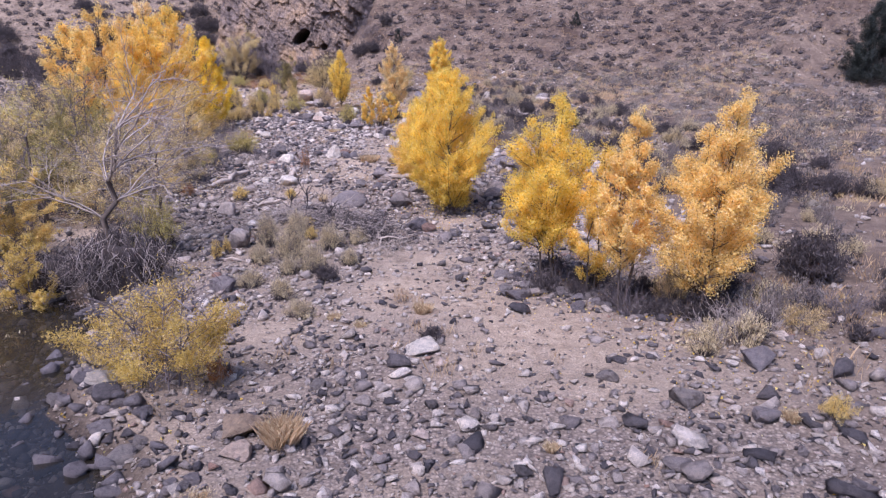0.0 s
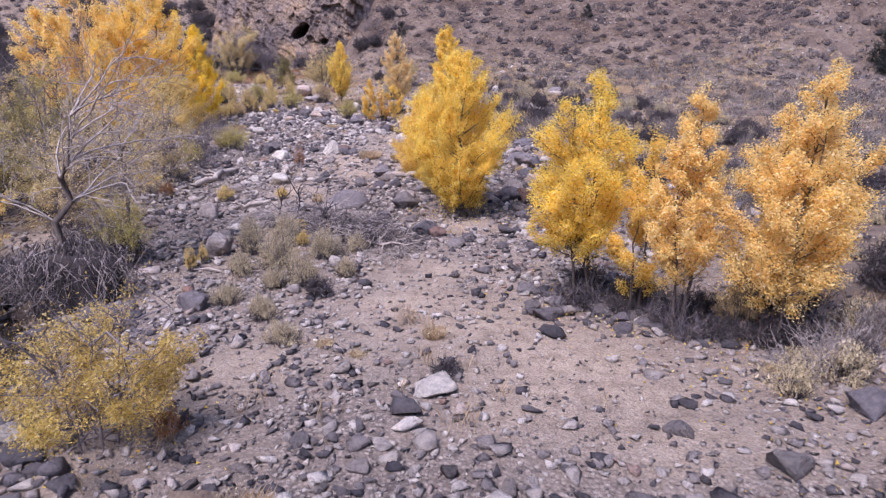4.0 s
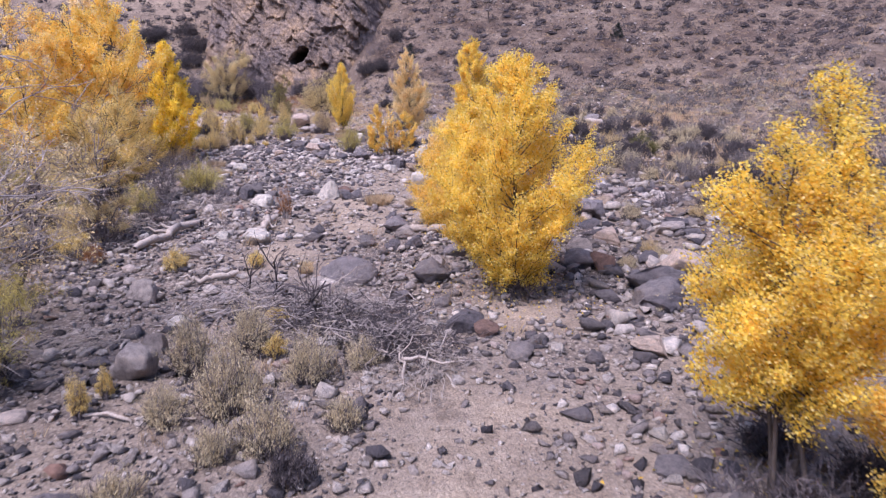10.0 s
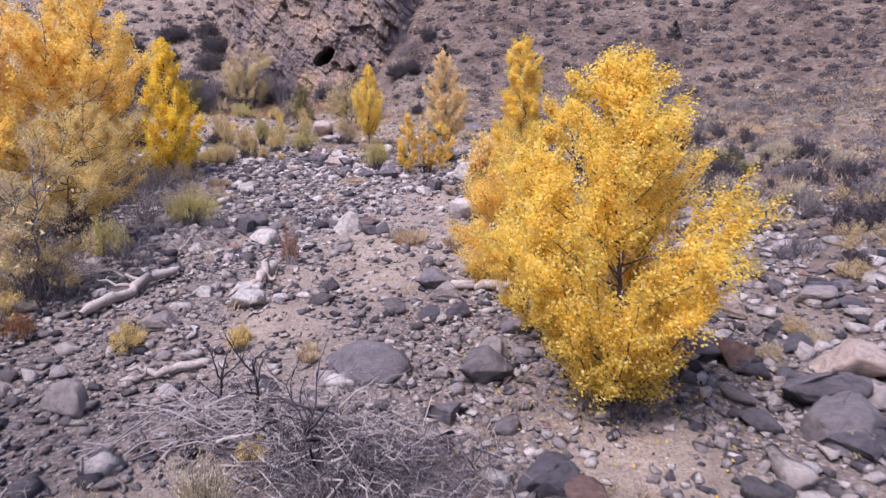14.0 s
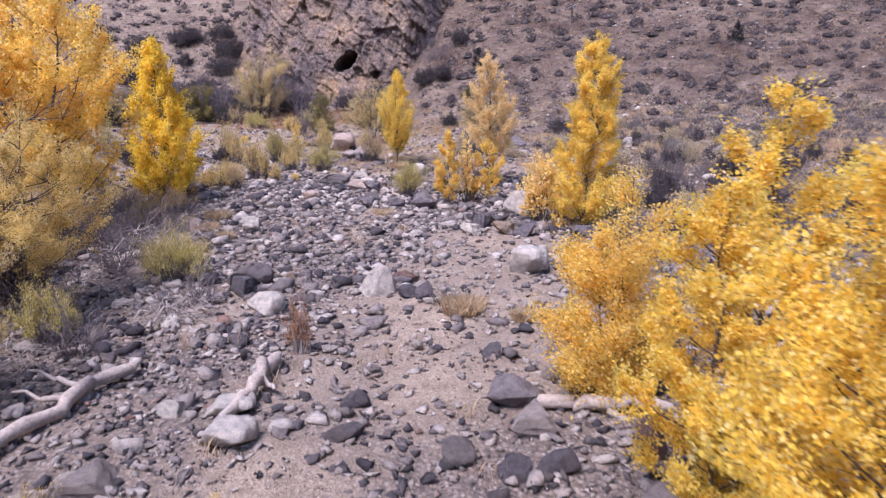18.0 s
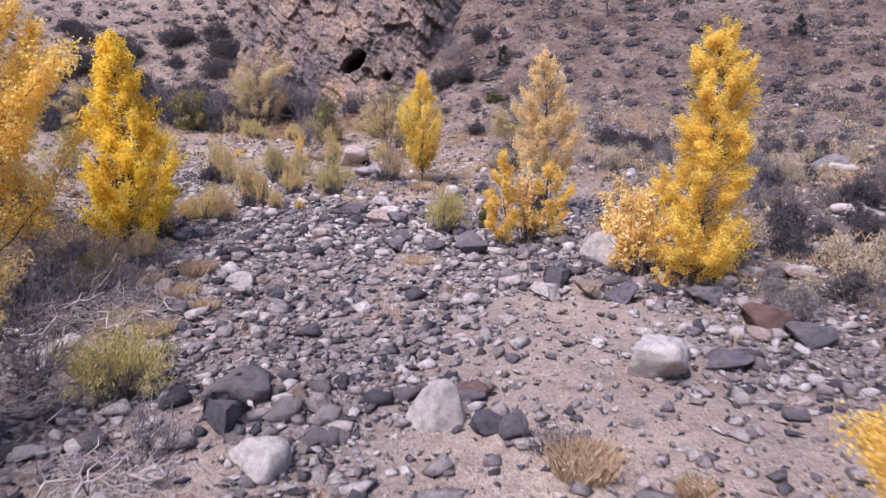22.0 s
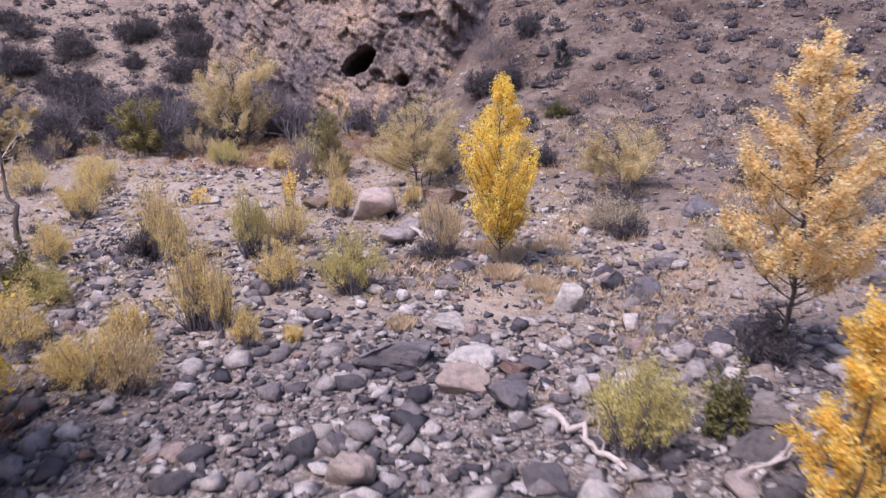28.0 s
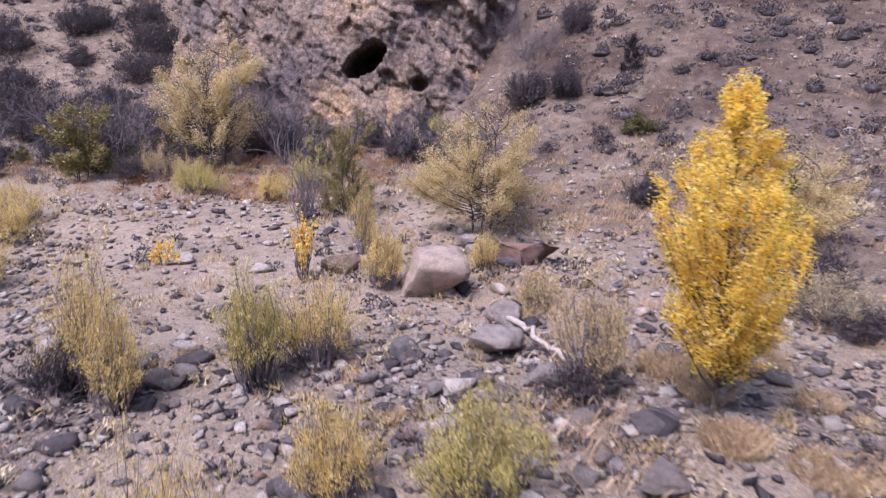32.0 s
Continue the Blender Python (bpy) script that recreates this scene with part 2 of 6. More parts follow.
GOLD = leaf_material("golden_leaves", [(0, (0.87, 0.56, 0.06)), (0.4, (0.96, 0.725, 0.14)), (0.8, (0.97, 0.8, 0.24)), (1, (0.975, 0.87, 0.46))], 0.64)
ORANGE = leaf_material("orange_leaves", [(0, (0.86, 0.57, 0.1)), (0.4, (0.95, 0.73, 0.22)), (0.8, (0.97, 0.81, 0.34)), (1, (0.97, 0.88, 0.52))], 0.62)
PALE = leaf_material("pale_dry_leaves", [(0, (0.84, 0.61, 0.22)), (0.45, (0.93, 0.745, 0.36)), (0.8, (0.95, 0.81, 0.46)), (1, (0.96, 0.87, 0.62))], 0.62)
OLIVE = leaf_material("olive_willow_leaves", [(0, (0.36, 0.32, 0.08)), (0.4, (0.56, 0.49, 0.14)), (0.8, (0.69, 0.6, 0.21)), (1, (0.78, 0.67, 0.32))], 0.4)
DULL_OLIVE = leaf_material("dull_olive_leaves", [(0, (0.14, 0.125, 0.045)), (0.5, (0.28, 0.245, 0.08)), (1, (0.48, 0.4, 0.16))], 0.3)
GREYGREEN = leaf_material("grey_willow_leaves", [(0, (0.5, 0.4, 0.17)), (0.5, (0.7, 0.575, 0.27)), (1, (0.83, 0.7, 0.41))], 0.4)
STRAW = leaf_material("yellow_green_leaves", [(0, (0.62, 0.465, 0.12)), (0.4, (0.81, 0.63, 0.2)), (0.8, (0.88, 0.71, 0.29)), (1, (0.91, 0.79, 0.45))], 0.5)
SAGE = leaf_material("sage_leaves", [(0, (0.36, 0.3, 0.18)), (0.5, (0.58, 0.49, 0.3)), (1, (0.78, 0.67, 0.44))], 0.25)
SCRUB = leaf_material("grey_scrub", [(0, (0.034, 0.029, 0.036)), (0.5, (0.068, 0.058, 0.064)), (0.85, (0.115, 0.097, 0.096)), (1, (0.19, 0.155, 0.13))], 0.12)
GRASS = leaf_material("dry_grass_blades", [(0.0, (0.38, 0.27, 0.155)), (0.5, (0.54, 0.4, 0.24)), (1.0, (0.68, 0.54, 0.36))], 0.35)
RUST = leaf_material("rusty_weed", [(0.0, (0.2, 0.09, 0.035)), (0.5, (0.34, 0.16, 0.06)), (1.0, (0.46, 0.25, 0.1))], 0.3)
GREEN = leaf_material("dark_green_leaves", [(0, (0.05, 0.052, 0.02)), (0.5, (0.12, 0.115, 0.033)), (1, (0.25, 0.22, 0.07))], 0.2)
NEEDLES = leaf_material("conifer_needles", [(0.0, (0.012, 0.018, 0.017)), (0.5, (0.024, 0.032, 0.028)), (1.0, (0.05, 0.058, 0.046))], 0.1)
AMBER = leaf_material("amber_grass", [(0, (0.48, 0.33, 0.17)), (0.5, (0.64, 0.46, 0.26)), (1, (0.78, 0.62, 0.42))], 0.35)
SOD = bark_material("root_bound_soil", (0.02, 0.016, 0.016), (0.07, 0.055, 0.048), 6.0, 1.0)
OCHRE = leaf_material("ochre_willow_leaves", [(0.0, (0.48, 0.34, 0.06)), (0.4, (0.68, 0.51, 0.12)), (0.8, (0.77, 0.6, 0.19)), (1.0, (0.83, 0.69, 0.33))], 0.45)
LEMON = leaf_material("lemon_yellow_leaves", [(0, (0.88, 0.62, 0.02)), (0.4, (0.96, 0.74, 0.04)), (0.8, (0.97, 0.82, 0.1)), (1, (0.98, 0.86, 0.3))], 0.6)
RUSSET = leaf_material("russet_leaves", [(0, (0.87, 0.57, 0.11)), (0.4, (0.96, 0.735, 0.24)), (0.8, (0.97, 0.81, 0.37)), (1, (0.975, 0.87, 0.54))], 0.55)
DUSTY = leaf_material("dusty_sage", [(0.0, (0.1, 0.089, 0.094)), (0.5, (0.185, 0.163, 0.158)), (1.0, (0.33, 0.288, 0.25))], 0.2)
SILVER = leaf_material("silver_sage", [(0.0, (0.14, 0.124, 0.105)), (0.5, (0.24, 0.212, 0.175)), (1.0, (0.4, 0.35, 0.28))], 0.2)
TAN = leaf_material("tan_leaves", [(0, (0.42, 0.32, 0.14)), (0.5, (0.62, 0.48, 0.23)), (1, (0.75, 0.6, 0.35))], 0.35)


# ---- shape of the land ----
def interp(x, pts):
    return np.interp(x, [p[0] for p in pts], [p[1] for p in pts])


def smooth(a, b, x):
    t = np.clip((x - a) / (b - a), 0, 1)
    return t * t * (3 - 2 * t)


def waves(x, y, scale, seed):
    """Cheap smooth noise in -1..1 from turned sines."""
    total, rng = 0, random.Random(seed)
    for k in range(7):
        a, ph, f = rng.uniform(0, 6.3), rng.uniform(0, 6.3), scale * rng.uniform(0.6, 1.9)
        total = total + np.sin((x * math.cos(a) + y * math.sin(a)) * f + ph + 1.3 * np.sin((x * math.sin(a) - y * math.cos(a)) * f * 0.6 + ph))
    return total / 7


# the creek's middle line, the fall of its bed, and the foot of the slope behind
AXIS = [(-20, -1.0), (8, -1.2), (14, -1.2), (20, -2.2), (28, -4.3), (36, -6.0), (43, -8.2), (50, -10.5), (58, -18), (66, -30)]
BED = [(-60, -0.25), (0, -0.1), (17, 0.02), (22, 0.3), (25, 0.68), (28, 0.88), (31, 1.08), (37, 1.55), (42, 1.8), (45, 2.0), (50, 2.35), (54, 2.75), (60, 3.3), (90, 5.0)]
FOOT = [(-60, 67), (-24, 66.5), (-20, 66.8), (-12, 65.4), (-9, 62.5), (-6.5, 58.6), (-3, 56.6), (3, 55.6), (12, 53.6), (40, 52), (90, 40)]


def ground_z(x, y):
    x, y = np.asarray(x, float), np.asarray(y, float)
    d = x - interp(y, AXIS)
    z = interp(y, BED) + 0 * x
    z = z + 0.55 * smooth(5, 11, d) + 0.5 * smooth(11, 26, d) + 0.45 * smooth(7, 12, -d) + 0.9 * smooth(12, 30, -d)
    edge = interp(y, [(0, 0.9), (7, 1.3), (8.5, 2.3), (10, 4.0), (14, 5.0), (18, 7.2)])
    pool = smooth(0, 2.0, -d - edge) * (1 - smooth(12.2, 16.5, -d)) * (1 - smooth(14.0, 19.5, y))
    z = z - 0.62 * pool
    # the slope that closes the view
    h = y - interp(x, FOOT)
    z = z + 0.53 * np.logaddexp(0, h / 1.6) * 1.6 - 0.16 * np.logaddexp(0, (h - 40) / 6) * 6 
    # a spur on it, with a gully behind
    t = np.clip(((x - 19.0) * 8 + (y - 50) * 5) / (8 * 8 + 5 * 5), -0.6, 4)
    off = np.hypot(x - 19.0 - 8 * t, y - 50 - 4.6 * t)
    z = z + (1.3 + 1.5 * np.clip(t, -0.6, 2)) * np.exp(-(off / 4.2) ** 2)
    # shoulders of the canyon far off and behind
    far = np.hypot(x + 5, y - 30)
    z = z + 0.42 * np.clip(np.abs(x + 4) - 55, 0, 130) + 0.3 * np.clip(-y - 45, 0, 110)
    z = z + 0.10 * waves(x, y, 0.55, 3) + 0.05 * waves(x, y, 1.7, 4) + 0.35 * smooth(0, 10, h) * waves(x, y, 0.35, 5)
    return z


# ---- builders ----
def mesh_of(name, verts, faces, mat=None, smooth_shade=False):
    verts, faces = np.asarray(verts, np.float32), np.asarray(faces, np.int32)
    me = bpy.data.meshes.new(name)
    n, k = faces.shape
    me.vertices.add(len(verts))
    me.vertices.foreach_set("co", verts.ravel())
    me.loops.add(n * k)
    me.loops.foreach_set("vertex_index", faces.ravel())
    me.polygons.add(n)
    me.polygons.foreach_set("loop_start", np.arange(0, n * k, k, dtype=np.int32))
    if smooth_shade:
        me.polygons.foreach_set("use_smooth", np.ones(n, bool))
    me.update(calc_edges=True)
    if mat:
        me.materials.append(mat)
    return me


def part(name, me, parent, label=""):
    ob = new(name, me)
    ob.parent = parent
    return tagged(ob, label)


def joined(pieces):
    """One list of verts and faces from many."""
    verts, faces, at = [], [], 0
    for v, f in pieces:
        verts.append(v)
        faces.append(np.asarray(f) + at)
        at += len(v)
    return np.concatenate(verts), np.concatenate(faces)


def base_at(name, x, y, sink=0.02, turn=0.0):
    ob = new(name)
    ob.empty_display_size = 0.2
    ob.matrix_world = pose(x, y, float(ground_z(x, y)) - sink, 0, 0, turn)
    return ob


def tubes(paths, sides=5):
    """Tapered round limbs along paths of (points, radii)."""
    pieces, ring = [], np.arange(sides) * 2 * np.pi / sides
    for pts, radii in paths:
        pts, radii = np.asarray(pts, float), np.asarray(radii, float)
        way = np.gradient(pts, axis=0)
        way /= np.linalg.norm(way, axis=1, keepdims=True) + 1e-9
        side = np.cross(way, np.where(np.abs(way[:, 2:3]) > 0.9, [[1.0, 0, 0]], [[0, 0, 1.0]]))
        side /= np.linalg.norm(side, axis=1, keepdims=True) + 1e-9
        up = np.cross(side, way)
        v = pts[:, None] + radii[:, None, None] * (np.cos(ring)[None, :, None] * side[:, None] + np.sin(ring)[None, :, None] * up[:, None])
        k, a = len(pts), np.arange(sides)
        b = (a + 1) % sides
        f = np.concatenate([np.stack([i * sides + a, i * sides + b, (i + 1) * sides + b, (i + 1) * sides + a], 1) for i in range(k - 1)])
        pieces.append((v.reshape(-1, 3), f))
    return joined(pieces)


def leaves(rng, centres, size, broad=0.8, upright=0.0, kite=False):
    """One small pointed or kite-shaped leaf at each centre, turned every way."""
    n = len(centres)
    a = rng.normal(size=(n, 3))
    a[:, 2] = a[:, 2] * (1 - upright) + upright * 2.2
    a /= np.linalg.norm(a, axis=1, keepdims=True)
    b = np.cross(a, rng.normal(size=(n, 3)))
    b /= np.linalg.norm(b, axis=1, keepdims=True) + 1e-9
    s = (size * rng.uniform(0.6, 1.25, n))[:, None]
    if not kite:
        v = np.stack([centres - a * s * 0.45 + b * s * 0.5 * broad, centres + a * s * 0.62, centres - a * s * 0.4 - b * s * 0.5 * broad], 1)
        return v.reshape(-1, 3), np.arange(3 * n).reshape(n, 3)
    v = np.stack([centres - a * s * 0.5, centres + b * s * 0.5 * broad - a * s * 0.05, centres + a * s * 0.55, centres - b * s * 0.5 * broad - a * s * 0.05], 1)
    return v.reshape(-1, 3), np.arange(4 * n).reshape(n, 4)


def bent(rng, a, b, k=4, sag=0.08):
    """A crooked line from a to b."""
    a, b = np.asarray(a, float), np.asarray(b, float)
    t = np.linspace(0, 1, k)[:, None]
    far = np.linalg.norm(b - a)
    line = a + (b - a) * t + rng.normal(size=(k, 3)) * far * sag * np.sin(np.pi * t)
    line[0], line[-1] = a, b
    return line


PROFILES = {
    "spire": [(0.0, 0.4), (0.16, 0.74), (0.32, 1.0), (0.52, 0.86), (0.72, 0.62), (0.88, 0.38), (1.0, 0.12)],
    "oval": [(0.0, 0.3), (0.1, 0.52), (0.28, 0.8), (0.46, 1.0), (0.6, 0.88), (0.75, 0.58), (0.88, 0.28), (1.0, 0.06)],
    "column": [(0.0, 0.6), (0.15, 1.0), (0.35, 0.82), (0.5, 0.62), (0.7, 0.62), (0.85, 0.5), (1.0, 0.2)],
    "cone": [(0.0, 0.8), (0.12, 1.0), (0.35, 0.82), (0.6, 0.58), (0.82, 0.34), (1.0, 0.06)],
    "ovate": [(0.0, 0.3), (0.14, 0.62), (0.3, 0.9), (0.44, 1.0), (0.62, 0.88), (0.8, 0.6), (0.93, 0.3), (1.0, 0.08)],
    "round": [(0.0, 0.5), (0.25, 0.9), (0.5, 1.0), (0.75, 0.85), (0.9, 0.55), (1.0, 0.2)],
}


def along(line, u):
    """The place at the share u of a line of points."""
    at = np.clip(u, 0, 1) * (len(line) - 1)
    return np.array([np.interp(at, range(len(line)), line[:, k]) for k in range(3)])


def tree(x, y, height, width, mat, label, category="tree", profile="oval", count=9000, size=0.05, clumps=110, low=0.08,
         stems=1, lean=(0.0, 0.0), spread=0.14, bark=None, seed=1, name="cottonwood_tree", broad=0.85, group="", girth=0.045, bare=0, dense=1.0, kite=False, steep=None):
    """A tree with climbing limbs that fork into twigs, and leaves strung along the twigs."""
    rng = np.random.default_rng(seed)
    steep = steep or (0.6 if name == "willow_tree" else 1.0)
    count = int(count * (3.9 if kite else 2.6) * dense)
    size = size * (0.77 if kite else 0.85)
    ob = tagged(base_at(name, x, y, 0.05), label, category, group)
    limbs, trunks, twigs, weights = [], [], [], []
    for s in range(stems):
        a = 6.283 * s / stems + rng.uniform(0, 1)
        out = np.array([math.cos(a), math.sin(a), 0]) * (0 if stems == 1 else 1)
        tall = height * (1 if s == 0 else rng.uniform(0.72, 0.96))
        tip = np.array([lean[0], lean[1], tall]) + out * width * 0.15
        line = bent(rng, out * width * 0.07, tip, 9, 0.018)
        r = girth * height / 5 * (1 if s == 0 else 0.75)
        trunks.append(line)
        limbs.append((line, np.linspace(r, 0.005, 9)))
    n = max(16, clumps // 3)
    for i in range(n):
        line = trunks[i % stems]
        u = low + (0.97 - low) * ((i // stems) + rng.random()) / (n / stems)
        share = (u - low) / (1 - low)
        a = 2.4 * i + rng.uniform(-0.6, 0.6)
        full = width / 2 * interp(share, PROFILES[profile]) * (1 if stems == 1 else 0.84)
        reach = full * rng.uniform(0.62, 1.12)
        way = np.array([math.cos(a), math.sin(a), 0])
        rise = reach * rng.uniform(0.65, 1.35) * steep
        axis = along(line, u)
        end = axis + way * reach
        start = along(line, max(0.4 * low, u - rise / height))
        bow = start + (end - start) * (0.62, 0.62, 0.3)
        t = np.linspace(0, 1, 7)[:, None]
        limb = start * (1 - t) ** 2 + 2 * bow * t * (1 - t) + end * t ** 2 + rng.normal(size=(7, 3)) * 0.02 * reach * t
        limbs.append((limb, np.linspace(0.008 * height / 5 + 0.006 * reach, 0.003, 7)))
        twigs.append((limb[4], limb[6]))
        weights.append(0.5 * reach)
        for k in range(6 + int(9 * min(1.0, reach))):
            t = rng.uniform(0.3, 1.0)
            p = along(limb, t)
            d = (end - start) / (np.linalg.norm(end - start) + 1e-6) * 0.55 + rng.normal(size=3) * 0.5 + np.array([0, 0, 0.4 * steep])
            far = (0.1 + 0.34 * reach * (1.15 - 0.6 * t)) * rng.uniform(0.6, 1.25)
            q = p + d / np.linalg.norm(d) * far
            limbs.append((bent(rng, p, q, 3, 0.05), np.linspace(0.004, 0.0015, 3)))
            twigs.append((p, q))
            weights.append((far + 0.05) * (0.25 + 0.75 * min(1.0, share / 0.25)) * (0.5 + 0.5 * t))
    for line in trunks:
        for k in range(14):
            u = rng.uniform(0.72, 1.0)
            p = along(line, u)
            d = rng.normal(size=3) * (0.5, 0.5, 0.2) + np.array([0, 0, 0.9])
            q = p + d * width * 0.5 * interp(u, PROFILES[profile]) * 0.6
            twigs.append((p, q))
            limbs.append((bent(rng, p, q, 3, 0.05), np.linspace(0.004, 0.0015, 3)))
            weights.append(0.12)
    for i in range(bare):
        line = trunks[i % stems]
        mid = along(line, rng.uniform(0.12, 0.95))
        a = rng.uniform(0, 6.283)
        end = mid + np.array([math.cos(a), math.sin(a), rng.uniform(0.3, 1.1)]) * rng.uniform(0.2, 0.62) * width * 0.6
        twig = bent(rng, mid, end, 5, 0.1)
        limbs.append((twig, np.linspace(0.014, 0.003, 5)))
        for _ in range(3):
            limbs.append((bent(rng, twig[rng.integers(1, 4)], end + rng.normal(size=3) * 0.22, 4, 0.1), np.linspace(0.006, 0.002, 4)))
    thick = [p for p in limbs if p[1][0] > 0.009]
    thin = [p for p in limbs if p[1][0] <= 0.009]
    part("trunk", mesh_of("trunk", *joined([tubes(thick, 6), tubes(thin, 3)]), bark or (GREY_TWIG if name == "willow_tree" else BARK), True), ob)
    twigs, weights = np.array(twigs), np.array(weights)
    weights = weights * rng.uniform(0.65, 1.35, len(weights))
    pick = rng.choice(len(twigs), count, p=weights / weights.sum())
    t = rng.uniform(0.08, 1.04, (count, 1))
    spots = twigs[pick, 0] * (1 - t) + twigs[pick, 1] * t
    spots = spots + np.clip(rng.normal(size=(count, 3)), -1.8, 1.8) * spread * 0.42 * math.sqrt(max(width, 1.5) / 2.2)
    spots = spots[spots[:, 2] > 0.08]
    part("crown", mesh_of("crown", *leaves(rng, spots, size, broad, 0.0, kite), mat), ob)
    return ob


SHRUBS = {
    "sage": (SAGE, GREY_TWIG, 80, 9500, 0.028, 0.3, 0.9, "grey-green sagebrush with twiggy grey stems", "sagebrush"),
    "rabbit": (STRAW, GREY_TWIG, 64, 7600, 0.034, 0.26, 0.7, "yellow-green rabbitbrush fading in autumn", "shrub"),
    "rabbitdry": (GRASS, TWIG, 30, 800, 0.05, 0.3, 0.7, "low straw-yellow seeding rabbitbrush", "shrub"),
    "willow": (OLIVE, GREY_TWIG, 60, 8400, 0.038, 0.26, 0.7, "olive-green willow bush with slender upright stems", "willow bush"),
    "tan": (TAN, GREY_TWIG, 50, 6000, 0.034, 0.28, 0.7, "tan and olive willow bush half bare", "willow bush"),
    "darkgreen": (GREEN, DARK_TWIG, 24, 4200, 0.055, 0.4, 0.5, "dense dark green leafy bush", "shrub"),
    "rust": (RUST, TWIG, 26, 2600, 0.045, 0.3, 0.85, "dried upright weed of rust-brown colour", "weed"),
    "gold": (GOLD, BARK, 12, 420, 0.07, 0.8, 0.3, "small golden cottonwood shoot", "sapling"),
    "goldshrub": (RUSSET, BARK, 18, 1500, 0.07, 0.8, 0.3, "dull orange cottonwood shoots growing in a clump", "sapling"),
}


def shrub_parts(kind, w, h, seed, fewer=1.0, leaf=1.0):
    mat, bark, stems, count, size, broad, upright = SHRUBS[kind][:7]
    rng = np.random.default_rng(seed)
    k = max(0.25, min(1.7, w * max(h, 0.3) * 1.6))
    stems, count = int(stems * (0.6 + 0.4 * k) * max(fewer, 0.5)), int(count * (0.35 + 0.65 * k) * fewer)
    limbs, spots = [], []
    lump = rng.uniform(0, 6.3, 3)
    for i in range(stems):
        a, rho = rng.uniform(0, 6.283), math.sqrt(rng.random())
        wide = w / 2 * (0.82 + 0.22 * math.sin(2 * a + lump[0]) + 0.12 * math.sin(5 * a + lump[1]))
        foot = np.array([math.cos(a), math.sin(a), 0]) * rho * w * 0.16
        vase = kind in ("rabbit", "willow", "tan")
        tip = np.array([math.cos(a) * rho * wide, math.sin(a) * rho * wide, h * (1 - 0.42 * rho * rho if vase else math.sqrt(1 - 0.86 * rho * rho)) * rng.uniform(0.55 if vase else 0.62, 1.1)])
        line = bent(rng, foot, tip, 4, 0.07)
        limbs.append((line, np.linspace(0.006 + 0.005 * h, 0.002, 4)))
        for _ in range(1 if fewer < 0.7 else 2):
            off = line[rng.integers(1, 3)]
            end = off + (tip - foot) * rng.uniform(0.25, 0.5) + rng.normal(size=3) * w * 0.09
            limbs.append((bent(rng, off, end, 3, 0.06), np.linspace(0.004, 0.0015, 3)))
            spots.append((off, end))
        spots.append((line[1], tip))
    pick = rng.integers(0, len(spots), count)
    ends = np.array(spots)[pick]
    t = rng.uniform(0.42 if kind in ("rabbit", "willow", "tan") else 0.2, 1.05, count)[:, None] ** 0.75
    where = ends[:, 0] + (ends[:, 1] - ends[:, 0]) * t + rng.normal(size=(count, 3)) * 0.019 * (0.6 + w)
    where[:, 2] = np.maximum(where[:, 2], 0.03)
    return tubes(limbs, 3), leaves(rng, where, size * leaf * (0.75 + 0.25 * min(w, 1.6)), broad, upright)


def grow(rng, paths, p, d, length, r, depth, forks=4, turn=0.6):
    """A crooked limb that forks again and again."""
    d = d / np.linalg.norm(d)
    line = [p]
    for k in range(6):
        d = d + rng.normal(size=3) * 0.16
        d = d / np.linalg.norm(d)
        line.append(line[-1] + d * length / 6)
    paths.append((np.array(line), np.linspace(r, r * 0.45, 7)))
    if depth:
        for k in range(forks):
            at = line[int(rng.integers(2, 7))]
            grow(rng, paths, at, d + rng.normal(size=3) * turn, length * rng.uniform(0.45, 0.75), r * 0.5, depth - 1, forks, turn)


def twig_parts(w, h, seed, count=60):
    """A bare thicket: crooked stems that fork twice."""
    rng = np.random.default_rng(seed)
    limbs = []
    for i in range(count):
        a, rho = rng.uniform(0, 6.283), math.sqrt(rng.random())
        foot = np.array([math.cos(a), math.sin(a), 0]) * rho * w * 0.22
        tip = np.array([math.cos(a) * rho * w / 2, math.sin(a) * rho * w / 2, h * rng.uniform(0.45, 1.0) * (1 - 0.4 * rho)])
        line = bent(rng, foot, tip, 5, 0.12)
        limbs.append((line, np.linspace(0.011, 0.003, 5)))
        for _ in range(3):
            off = line[rng.integers(1, 5)]
            limbs.append((bent(rng, off, off + (tip - foot) * 0.4 + rng.normal(size=3) * w * 0.13, 4, 0.12), np.linspace(0.006, 0.002, 4)))
    return tubes(limbs, 3)


def blades(rng, spots, tall, fan=0.45):
    """Dry grass: a narrow three-sided blade at each spot."""
    n = len(spots)
    a = rng.uniform(0, 6.283, n)
    out = np.stack([np.cos(a), np.sin(a), 0 * a], 1)
    side = np.stack([-np.sin(a), np.cos(a), 0 * a], 1)
    h = (tall * rng.uniform(0.5, 1.1, n))[:, None]
    bend = h * fan * rng.uniform(0.1, 1.0, (n, 1))
    w = 0.0022 + 0.005 * h
    up = np.array([[0, 0, 1.0]])
    v = np.stack([spots - side * w, spots + side * w, spots + up * h * 0.65 + out * bend * 0.5 + side * w * 0.6, spots + up * h + out * bend], 1)
    return v.reshape(-1, 3), np.arange(4 * n).reshape(n, 4)


serial = [100]


